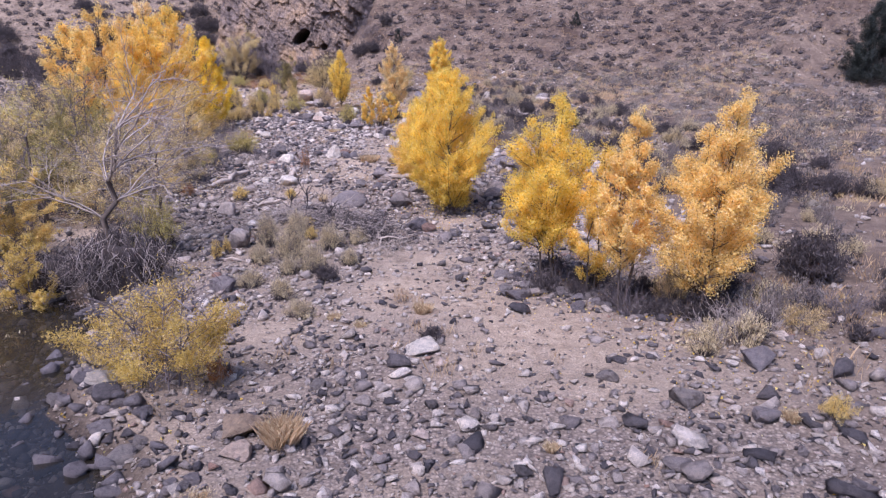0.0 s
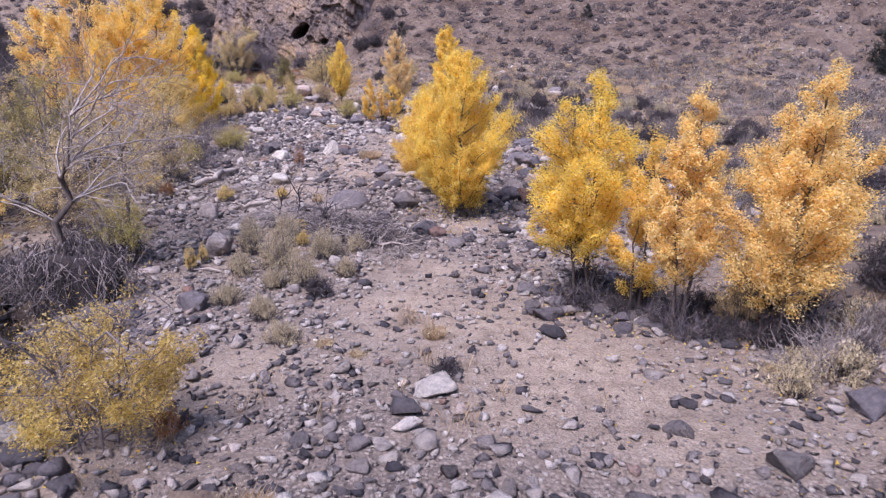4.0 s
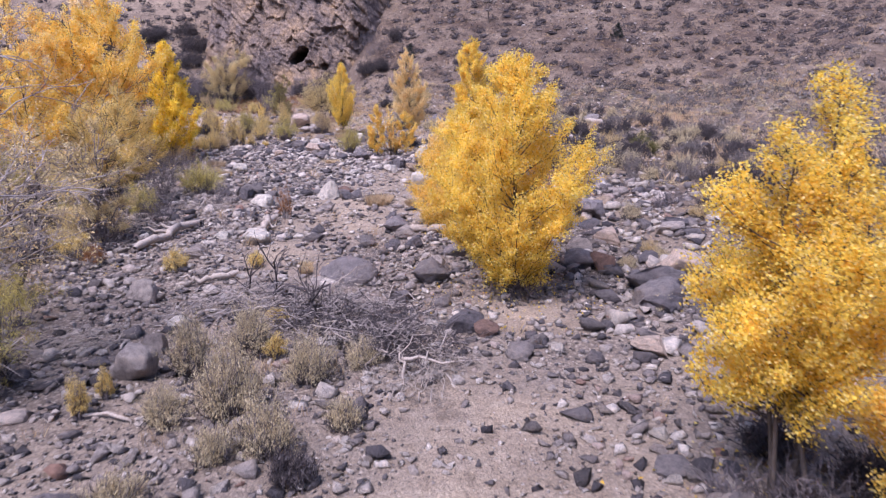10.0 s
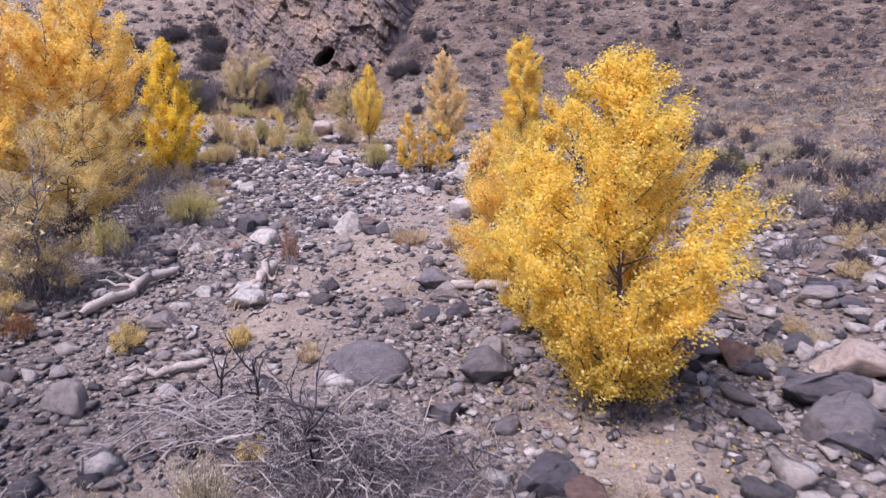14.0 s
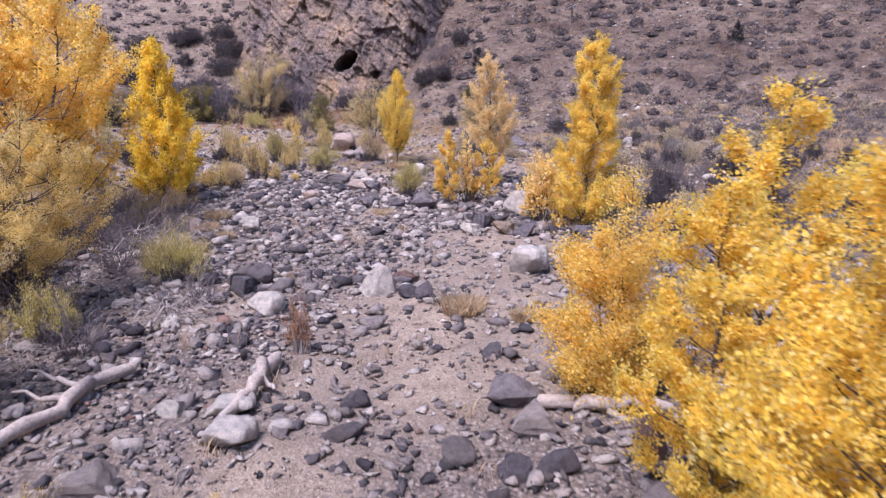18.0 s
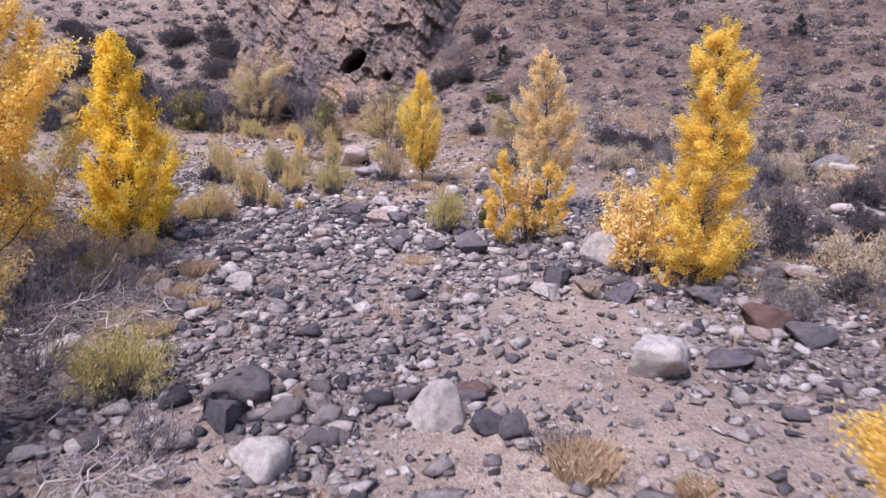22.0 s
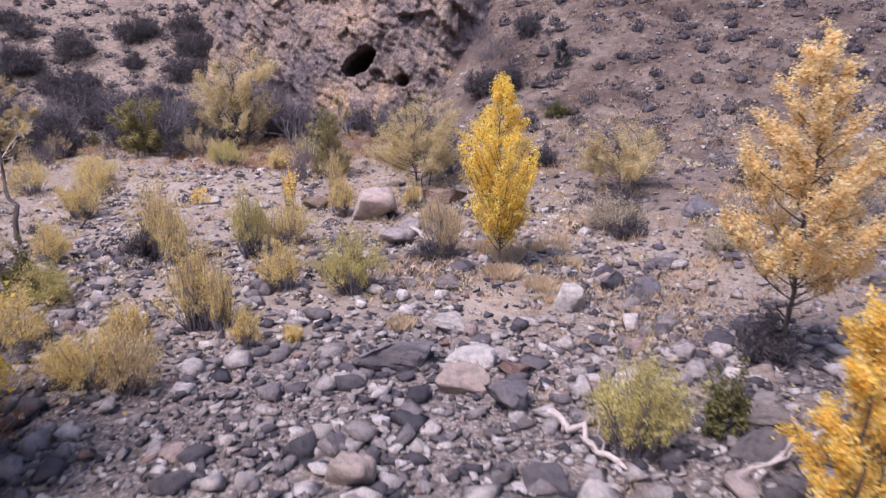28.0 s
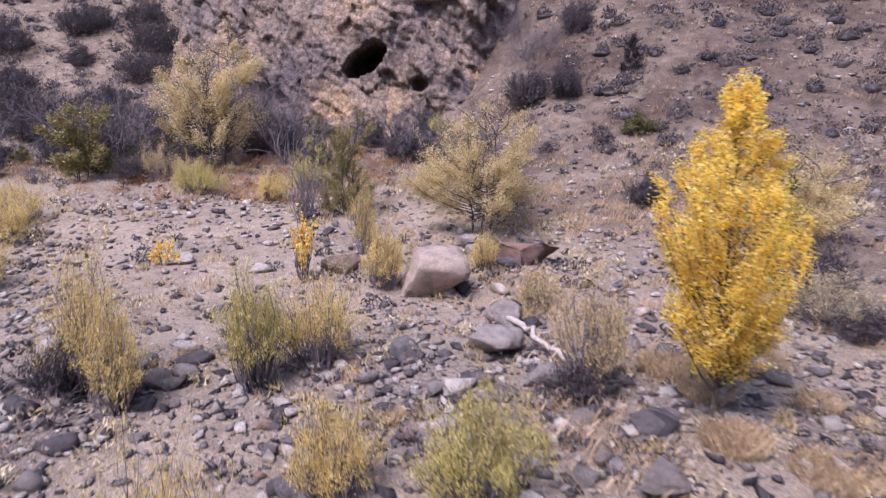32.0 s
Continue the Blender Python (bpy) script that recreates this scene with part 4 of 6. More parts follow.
tree(29.8, 49.3, 5.6, 4.2, NEEDLES, "dark green juniper at the foot of the spur", "conifer", "cone", 30000, 0.12, 260, 0.03, 1, seed=33, name="juniper_tree", broad=0.3, spread=0.2)


for wx, wy, wh, ww, mat, text in ((-10.4, 20.6, 2.6, 2.4, GREYGREEN, "grey-green willow tangle on the bank"), (-12.6, 18.6, 2.7, 2.8, DULL_OLIVE, "olive willow tangle by the pool"), (-13.4, 21.4, 3.0, 3.0, GREYGREEN, "grey-green willow tangle on the bank"),
                                (-14.6, 24.6, 3.3, 3.2, STRAW, "yellow-green willow on the bank"), (-11.2, 23.2, 2.6, 2.3, GREYGREEN, "grey-green willow tangle on the bank"), (-15.6, 18.4, 2.8, 3.0, STRAW, "yellow-green willow by the pool"),
                                (-14.8, 28.2, 3.6, 3.2, OLIVE, "olive willow under gold cottonwoods"), (-13.0, 30.6, 3.0, 2.6, GREYGREEN, "grey willow under gold cottonwoods"), (-11.7, 16.7, 1.7, 1.6, OCHRE, "golden-brown willow bush by the pool")):
    tree(wx, wy, wh, ww, mat, text, "willow", "round", 6000, 0.055, 100, 0.08, 4, seed=int(wy * 10), name="willow_tree", broad=0.45, group=LEFT, bare=46, spread=0.085)


def bare_tree(x, y, height, lean, label, seed, limbs, forks, leafy=None, leaf_count=0, depth=3, girth=0.1, name="dead_tree"):
    """A dead or nearly bare tree: dark crooked trunk, bleached limbs and twigs."""
    rng = np.random.default_rng(seed)
    ob = tagged(base_at(name, x, y, 0.05), label, "tree", LEFT)
    tip = np.array([lean[0], lean[1], height * 0.72])
    line = bent(rng, (0, 0, 0), tip, 9, 0.035)
    part("trunk", mesh_of("trunk", *tubes([(line, np.linspace(girth, girth * 0.35, 9))], 9), BARK, True), ob)
    ends = []
    for k in range(limbs):
        paths = []
        at = line[int(rng.integers(3, 9))]
        a = rng.uniform(0, 6.283)
        grow(rng, paths, at, np.array([math.cos(a), math.sin(a), rng.uniform(0.1, 1.3)]), height * rng.uniform(0.24, 0.42), girth * 0.3, depth, forks)
        part("limb", mesh_of("limb", *tubes(paths, 3), TWIG if k % 3 else DEADWOOD), ob, "bleached bare limb")
        ends += [p[0][-1] for p in paths if p[1][0] < girth * 0.15]
    if leafy:
        e = np.array(ends)[rng.integers(0, len(ends), leaf_count)] + rng.normal(size=(leaf_count, 3)) * 0.07
        part("crown", mesh_of("crown", *leaves(rng, e, 0.05, 0.6), leafy), ob, "sparse dry leaves")
    return ob


bare_tree(-8.5, 16.6, 4.9, (0.55, 0.3), "dead leaning cottonwood with bleached crooked limbs", 51, 16, 4)
bare_tree(-8.0, 18.9, 3.5, (0.1, 0.1), "grey cottonwood nearly bare with a few pale leaves", 52, 14, 4, PALE, 2600, girth=0.06)
bare_tree(-9.2, 21.5, 3.4, (0.1, -0.1), "bleached standing snag in grey brush", 53, 6, 4, GREYGREEN, 1500, girth=0.06)
bare_tree(-11.8, 20.0, 3.6, (-0.3, 0.1), "grey half-dead willow with thin leaves", 54, 8, 4, OLIVE, 4000, girth=0.07)
bare_tree(-17.9, 47.8, 3.0, (-0.3, 0.2), "dark crooked bare tree on the bank", 55, 5, 3, girth=0.07)
bare_tree(2.05, 65.5, 2.6, (0.0, 0.0), "small leafless tree on the slope", 56, 8, 4, girth=0.06)
bare_tree(-18.4, 62.6, 4.2, (0.5, 0.1), "grey leafless cottonwood below the cliff", 57, 9, 4, TAN, 1200, girth=0.09)

# brush that fills the bank
rng = np.random.default_rng(500)
placed = 0
for k in range(900):
    by = float(rng.uniform(17.5, 41))
    bx = float(interp(by, AXIS) - rng.uniform(5.6, 13.5))
    placed += 1
    if placed > 110:
        break
    pick = rng.random()
    size = float(rng.uniform(0.8, 1.5))
    kind = "willow" if pick < 0.22 else "rabbit" if pick < 0.42 else "tan" if pick < 0.58 else "baretwig" if pick < 0.84 else "darktwig"
    shrub(kind, bx, by, size * float(rng.uniform(0.7, 1.15)), size * 1.25, group="brush on the bank", fewer=0.6)


# ---- shrubs along the walk ----
shrub("dry", -2.92, 7.07, 0.30, 0.40)
shrub("dry", 1.47, 8.30, 0.26, 0.15)
shrub("dry", -2.22, 8.54, 0.74, 0.67)
shrub("rabbit", 5.62, 8.86, 0.40, 0.48)
shrub("dry", 5.00, 8.91, 0.36, 0.26)
shrub("rust", -3.62, 10.27, 0.60, 0.41)
shrub("darktwig", 7.42, 11.45, 0.32, 0.48)
shrub("darktwig", -0.19, 11.98, 0.36, 0.47)
shrub("paletwig", 5.35, 11.98, 0.75, 1.58)
shrub("dry", -1.64, 12.84, 0.18, 0.30)
shrub("dry", -2.21, 13.16, 0.22, 0.34)
shrub("sage", -2.93, 13.28, 0.38, 0.70)
shrub("dry", -0.41, 13.48, 0.36, 0.47)
shrub("rabbitdry", -0.87, 14.12, 0.38, 0.61)
shrub("sage", -3.57, 14.45, 0.50, 0.69)
shrub("darktwig", 8.11, 14.59, 1.16, 1.51)
shrub("darktwig", -2.77, 15.77, 0.44, 0.63)
shrub("rabbit", -5.86, 17.20, 0.62, 0.30)
shrub("rabbit", -5.75, 17.70, 0.50, 0.21)
shrub("rabbit", -3.77, 19.13, 0.40, 0.37)
shrub("rabbit", -4.12, 20.64, 0.28, 0.52)
shrub("dry", -4.11, 23.19, 0.36, 0.29)
shrub("rabbit", -5.26, 23.47, 0.36, 0.35)
shrub("rabbit", -6.99, 23.48, 0.46, 0.64)
shrub("dry", -4.17, 23.50, 0.30, 0.29)
shrub("rust", -8.86, 23.64, 0.56, 0.59)
shrub("rabbit", -5.36, 23.84, 0.24, 0.40)
shrub("baretwig", -8.88, 27.36, 1.02, 0.90)
shrub("rust", -5.56, 27.68, 1.02, 0.42)
shrub("willow", -9.54, 27.70, 0.90, 1.17)
shrub("dry", -2.16, 29.26, 0.46, 0.40)
shrub("dry", -3.2, 29.75, 0.55, 1.05)
shrub("baretwig", -3.55, 30.1, 0.32, 0.6)
shrub("baretwig", -8.06, 29.59, 0.74, 1.02)
shrub("willow", -9.04, 30.89, 1.00, 1.59)
shrub("baretwig", -10.19, 31.05, 1.24, 1.03)
shrub("baretwig", -10.92, 33.77, 1.28, 1.55)
shrub("baretwig", -11.26, 34.62, 0.82, 1.72)
shrub("gold", -1.06, 35.70, 0.44, 0.47)
shrub("goldshrub", -1.40, 36.22, 1.70, 1.09)
shrub("dry", -5.80, 37.03, 0.22, 0.87)
shrub("goldshrub", -1.29, 38.43, 1.48, 1.25)
shrub("goldshrub", -3.48, 38.62, 1.96, 0.83)
shrub("willow", -5.42, 39.44, 1.16, 1.13)
shrub("darkgreen", -4.36, 39.83, 0.76, 0.68)
shrub("rabbit", -12.11, 41.57, 0.34, 0.75)
shrub("rabbit", -9.89, 42.40, 0.30, 0.36)
shrub("rabbit", -11.15, 42.81, 1.12, 0.47)
shrub("dry", -8.34, 43.05, 0.40, 0.54)
shrub("darkgreen", -15.13, 43.99, 1.02, 0.96)
shrub("sage", 1.91, 44.25, 0.54, 1.13)
shrub("dry", -5.90, 44.50, 0.28, 0.55)
shrub("dry", -5.82, 45.33, 0.36, 1.33)
shrub("dry", -6.66, 45.83, 0.48, 1.00)
shrub("dry", -3.35, 46.62, 0.23, 0.82)
shrub("dry", -5.31, 46.75, 0.35, 0.74)
shrub("dry", -6.55, 46.99, 0.35, 0.97)
shrub("sage", -2.02, 47.08, 0.56, 1.13)
shrub("dry", -6.32, 47.47, 0.30, 0.59)
shrub("dry", -6.87, 47.62, 0.47, 0.91)
shrub("dry", -5.60, 47.97, 0.28, 1.40)
shrub("sage", -3.94, 49.25, 0.86, 1.68)
shrub("darktwig", 0.40, 51.79, 0.84, 1.44)
shrub("willow", -9.42, 44.66, 1.15, 1.35)
shrub("rabbit", -10.75, 44.75, 0.95, 0.95)
shrub("rabbit", -14.17, 47.0, 1.8, 1.15)
shrub("rabbit", -13.6, 46.5, 1.4, 0.8)
shrub("willow", -12.13, 47.1, 1.65, 1.05)
shrub("rabbit", -11.48, 47.7, 1.15, 1.4)
shrub("gold", -12.36, 51.0, 1.7, 0.5)
shrub("rabbit", -11.45, 52.7, 1.35, 0.6)
shrub("rabbit", -10.87, 50.8, 1.1, 0.95)
shrub("rabbit", -19.9, 54.9, 1.1, 1.9)
shrub("rabbit", -19.2, 53.4, 1.0, 1.3)
shrub("gold", -15.19, 51.8, 0.6, 0.6)
shrub("tan", -7.91, 47.1, 1.5, 1.0)
shrub("tan", -8.28, 49.9, 0.7, 0.9)
shrub("rabbit", -9.07, 51.8, 0.8, 0.7)
shrub("rabbit", -11.6, 43.0, 1.5, 1.15)
shrub("rabbit", -12.2, 41.8, 0.8, 0.95)
shrub("rabbit", -10.55, 42.1, 0.7, 0.5)
shrub("baretwig", -13.2, 55.5, 2.1, 1.2, "grey leafless willow stems beside a green bush")
shrub("darktwig", -5.12, 55.0, 0.65, 1.2)
shrub("darktwig", -3.7, 49.9, 0.9, 1.5)
shrub("darktwig", -3.7, 48.6, 0.5, 1.0)
shrub("darktwig", -14.4, 46.8, 0.7, 1.0)
shrub("darktwig", -8.1, 46.9, 0.5, 0.9)
shrub("rabbit", -16.2, 46.4, 0.9, 1.0)
shrub("rabbit", -10.2, 57.6, 1.0, 1.2)
shrub("rabbit", -14.6, 57.8, 0.8, 1.3)
shrub("willow", -16.9, 58.6, 0.9, 1.6)
shrub("dry", -10.4, 46.3, 0.3, 0.5)
shrub("rabbit", -11.99, 40.66, 0.8, 1.1)
shrub("rabbit", -12.6, 41.0, 0.6, 0.8)
shrub("willow", -14.8, 44.0, 0.75, 1.2)
shrub("darktwig", -3.0, 42.2, 0.7, 1.1)


# ---- boulders ----
boulder(-2.74, 8.03, 0.37, 0.23, "pink")
boulder(-2.84, 8.65, 0.56, 0.33, "tan")
boulder(4.66, 8.94, 0.41, 0.26, "dark")
boulder(3.69, 9.45, 0.51, 0.31, "grey")
boulder(-1.24, 9.56, 0.26, 0.16, "pale")
boulder(-5.47, 10.08, 0.54, 0.38, "white")
boulder(6.39, 10.12, 0.36, 0.38, "dark")
boulder(-2.03, 10.14, 0.24, 0.17, "grey")
boulder(2.72, 10.23, 0.37, 0.21, "grey")
boulder(5.44, 10.79, 0.58, 0.35, "dark")
boulder(-0.43, 11.4, 0.62, 0.16, "white")
boulder(1.65, 14.49, 0.61, 0.26, "dark")
boulder(-5.06, 14.91, 0.54, 0.43, "dark")
boulder(1.51, 16.70, 0.23, 0.14, "white")
boulder(-5.66, 18.19, 0.58, 0.61, "pale")
boulder(-5.74, 19.06, 0.49, 0.45, "pale")
boulder(0.39, 19.63, 0.32, 0.20, "grey")
boulder(-0.43, 20.01, 0.41, 0.29, "rust")
boulder(1.34, 20.08, 0.41, 0.29, "grey")
boulder(2.82, 20.99, 0.75, 0.32, "dark")
boulder(-6.95, 21.50, 0.53, 0.51, "pale")
boulder(-1.95, 21.73, 0.53, 0.33, "dark")
boulder(3.08, 22.06, 1.08, 0.57, "dark")
boulder(4.49, 22.59, 0.78, 0.55, "dark")
boulder(-3.25, 22.60, 1.25, 0.6, "wedgeslab")
boulder(-1.42, 22.63, 0.67, 0.61, "grey")
boulder(3.75, 22.82, 0.80, 0.61, "pink")
boulder(2.23, 23.21, 0.51, 0.49, "rust")
boulder(-1.35, 23.50, 0.36, 0.31, "pale")
boulder(-6.87, 24.04, 0.65, 0.27, "pale")
boulder(-0.97, 24.26, 0.47, 0.38, "dark")
boulder(-2.40, 24.70, 0.35, 0.29, "dark")
boulder(-1.91, 24.86, 0.42, 0.36, "dark")
boulder(-3.01, 24.91, 0.36, 0.30, "grey")
boulder(-5.72, 25.01, 0.63, 0.35, "white")
boulder(-0.84, 25.27, 0.37, 0.54, "rust")
boulder(-4.38, 25.29, 0.45, 0.24, "grey")
boulder(-2.15, 25.55, 0.61, 0.36, "pale")
boulder(-5.99, 25.78, 0.62, 0.26, "white")
boulder(-6.76, 25.81, 0.41, 0.21, "white")
boulder(-4.40, 26.10, 0.41, 0.31, "dark")
boulder(-2.36, 26.19, 0.65, 0.47, "dark")
boulder(2.79, 27.03, 0.93, 0.62, "dark")
boulder(-1.73, 28.11, 0.52, 0.39, "pale")
boulder(-6.72, 29.38, 0.64, 0.39, "white")
boulder(-7.35, 30.19, 0.54, 0.45, "dark")
boulder(-3.94, 30.26, 0.30, 0.32, "dark")
boulder(-4.88, 30.52, 0.63, 0.66, "wedge")
boulder(-6.71, 30.90, 0.37, 0.35, "tan")
boulder(-4.47, 31.11, 0.37, 0.26, "dark")
boulder(-2.00, 31.78, 0.78, 0.65, "white")
boulder(0.02, 33.34, 0.70, 0.56, "rust")
boulder(-10.15, 34.40, 0.34, 0.47, "pink")
boulder(-7.37, 34.50, 0.28, 0.20, "pale")
boulder(-8.86, 34.66, 0.45, 0.26, "white")
boulder(-1.95, 34.77, 0.55, 0.39, "dark")
boulder(-8.28, 34.91, 0.40, 0.21, "dark")
boulder(-3.28, 34.95, 0.51, 0.32, "white")
boulder(-2.43, 34.99, 0.57, 0.37, "tan")
boulder(-5.08, 35.09, 0.26, 0.28, "tan")
boulder(-9.06, 35.20, 0.48, 0.33, "white")
boulder(-2.96, 35.62, 0.58, 0.47, "dark")
boulder(2.38, 36.26, 0.71, 0.50, "grey")
boulder(-1.72, 37.12, 0.32, 0.32, "grey")
boulder(-6.90, 37.37, 0.42, 0.22, "grey")
boulder(-4.70, 37.53, 0.66, 0.60, "dark")
boulder(-6.37, 37.69, 0.52, 0.35, "dark")
boulder(-5.59, 37.91, 0.53, 0.30, "dark")
boulder(-10.05, 38.50, 0.38, 0.30, "dark")
boulder(-6.37, 38.69, 0.49, 0.28, "grey")
boulder(-8.37, 38.71, 0.50, 0.35, "pink")
boulder(-4.18, 39.27, 0.52, 0.36, "grey")
boulder(-8.62, 39.34, 0.36, 0.32, "dark")
boulder(-3.83, 40.01, 0.51, 0.43, "pale")
boulder(-6.70, 40.24, 0.57, 0.41, "dark")
boulder(-1.23, 40.39, 0.74, 0.50, "dark")
boulder(-7.34, 40.84, 0.66, 0.41, "pink")
boulder(-6.58, 41.36, 0.53, 0.20, "rust")
boulder(-8.22, 41.37, 0.94, 0.52, "slab")
boulder(-13.78, 41.60, 0.32, 0.34, "dark")
boulder(-7.21, 41.63, 0.65, 0.31, "white")
boulder(-7.56, 42.83, 0.57, 0.37, "white")
boulder(-5.61, 43.94, 0.52, 0.55, "white")
boulder(-11.13, 44.63, 0.36, 0.27, "dark")
boulder(-4.21, 44.67, 0.52, 0.51, "dark")
boulder(-7.70, 44.80, 0.52, 0.33, "pale")
boulder(-4.66, 45.08, 0.52, 0.44, "dark")
boulder(6.14, 45.15, 1.12, 0.59, "grey")
boulder(-4.74, 45.82, 0.50, 0.35, "dark")
boulder(-7.44, 45.93, 0.49, 0.29, "grey")
boulder(-8.48, 47.06, 0.56, 0.33, "pale")
boulder(-13.41, 47.06, 0.42, 0.24, "grey")
boulder(-13.14, 47.69, 0.45, 0.24, "dark")
boulder(-10.32, 47.83, 0.46, 0.38, "dark")
boulder(-9.12, 48.09, 0.78, 0.39, "pale")
boulder(2.94, 48.64, 0.58, 0.49, "white")
boulder(-8.88, 49.20, 0.52, 0.46, "pale")
boulder(-1.76, 49.66, 0.83, 0.58, "wedgedark")
boulder(-10.03, 50.36, 1.2, 0.95, "pink")
boulder(-11.77, 51.45, 0.68, 0.39, "tan")
boulder(-14.96, 51.80, 0.54, 0.23, "white")
boulder(-8.20, 52.11, 1.26, 0.58, "rust")
boulder(-9.31, 53.20, 0.53, 0.37, "pale")
boulder(-19.80, 53.22, 0.97, 0.55, "pale")
boulder(2.85, 21.2, 0.95, 0.6, "slab")
boulder(1.85, 23.4, 0.8, 0.5, "dark")
boulder(1.95, 22.25, 0.45, 0.25, "grey")
boulder(2.0, 21.5, 0.48, 0.3, "dark")
boulder(-0.83, 20.2, 0.62, 0.45, "dark")
boulder(2.1, 19.1, 0.55, 0.32, "pink")
boulder(3.3, 23.7, 0.5, 0.3, "dark")
boulder(3.5, 20.8, 0.35, 0.25, "grey")
boulder(-2.07, 36.9, 0.7, 0.8, "white")
boulder(1.41, 35.7, 0.6, 0.28, "pink")
boulder(-0.52, 34.7, 0.62, 0.32, "dark")
boulder(2.41, 35.2, 0.63, 0.34, "grey")
boulder(-7.53, 30.8, 0.78, 0.48, "grey")
boulder(-6.37, 30.7, 0.3, 0.28, "pale")
boulder(-9.57, 33.75, 0.48, 0.28, "grey")


# ---- dead wood ----
def log(x0, y0, x1, y1, r0, r1, label, forks=2, lift=0.05, seed=1, name="driftwood_log"):
    """A bleached log lying on the stones, with stubs of branches."""
    rng = np.random.default_rng(seed)
    z0, z1 = float(ground_z(x0, y0)), float(ground_z(x1, y1))
    ob = tagged(new(name), label, "driftwood", "driftwood")
    ob.location = (x0, y0, z0 + r0 + lift)
    far = np.array([x1 - x0, y1 - y0, z1 - z0 + r1 - r0])
    line = bent(rng, (0, 0, 0), far, 12, 0.035)
    radii = np.linspace(r0, r1, 12) * (1 + 0.12 * np.sin(np.arange(12) * 2.1 + seed))
    radii[0] *= 0.4
    radii[-1] *= 0.4
    part("trunk", mesh_of("trunk", *tubes([(line, radii)], 10), DEADWOOD, True), ob)
    for k in range(forks):
        a = line[rng.integers(3, 10)]
        b = a + rng.normal(size=3) * 0.3 * np.linalg.norm(far) * 0.6 + np.array([0, 0, 0.12])
        part("branch", mesh_of("branch", *tubes([(bent(rng, a, b, 6, 0.1), np.linspace(r1 * 0.6, r1 * 0.2, 6))], 7), DEADWOOD, True), ob)
    return ob


def tangle(x, y, w, l, h, n, label, seed, turn=0.0, mat=None, name="brush_pile"):
    """A flood-borne heap of dead branches."""
    rng = np.random.default_rng(seed)
    ob = tagged(base_at(name, x, y, 0.0, turn), label, "dead branches")
    small, large = [], []
    for i in range(n):
        a = rng.normal(size=2) * (w * 0.26, l * 0.26)
        ang = rng.normal() * 0.75
        reach = rng.uniform(0.3, 1.0) * w * 0.36
        z = abs(rng.normal()) * h * 0.35
        p = np.array([a[0] - math.cos(ang) * reach, a[1] - math.sin(ang) * reach, z * rng.uniform(0.1, 1.0)])
        q = np.array([a[0] + math.cos(ang) * reach, a[1] + math.sin(ang) * reach, z * rng.uniform(0.3, 1.6)])
        line = bent(rng, p, q, 7, 0.09)
        r = rng.uniform(0.004, 0.014) if i > n * 0.05 else rng.uniform(0.02, 0.034)
        (small if r < 0.018 else large).append((line, np.linspace(r, r * 0.25, 7)))
        for _ in range(3):
            o = line[rng.integers(2, 6)]
            small.append((bent(rng, o, o + (q - p) * rng.uniform(0.1, 0.35) + rng.normal(size=3) * (0.14, 0.14, 0.1), 5, 0.12), np.linspace(r * 0.5, 0.003, 5)))
    part("twigwork", mesh_of("twigwork", *tubes(small, 3), mat or TWIG), ob)
    for line in large:
        part("branch", mesh_of("branch", *tubes([line], 7), mat or DEADWOOD, True), ob, "thick bleached branch")
    return ob


log(-8.3, 24.4, -7.7, 27.0, 0.1, 0.08, "bleached driftwood log lying on the stones", 2, seed=1)
log(-5.85, 25.3, -5.75, 27.3, 0.06, 0.1, "curved pale driftwood log", 1, 0.06, seed=2)
log(-2.3, 26.3, -0.4, 26.2, 0.08, 0.1, "grey driftwood log half hidden under a tree", 1, seed=3)
log(-6.6, 22.4, -5.5, 23.0, 0.05, 0.07, "short bleached log among cobbles", 1, seed=4)
log(-3.4, 39.6, -4.6, 38.7, 0.03, 0.02, "thin pale fallen branch", 3, 0.25, seed=5)
log(-6.3, 40.2, -5.6, 39.0, 0.05, 0.03, "pale fallen branch on the gravel", 2, seed=6)
log(-5.9, 17.2, -4.3, 17.1, 0.025, 0.02, "long thin bleached stick", 1, seed=7)
log(-8.9, 49.4, -8.1, 47.6, 0.05, 0.03, "twisted bleached branch beside a boulder", 3, 0.1, seed=8)
tangle(-3.2, 20.6, 3.6, 1.9, 0.8, 130, "flood-borne pile of bleached dead branches", 11, -28)
tangle(-1.5, 18.3, 1.6, 1.0, 0.7, 46, "dead branches splayed down onto the sand", 12, 70, DEADWOOD)
tangle(-3.0, 20.5, 3.3, 1.5, 0.6, 260, "dark dead brush under bleached branches", 21, -28, DARK_TWIG)
tangle(-4.3, 21.3, 2.6, 1.3, 0.55, 90, "low heap of grey brushwood", 13, 10)
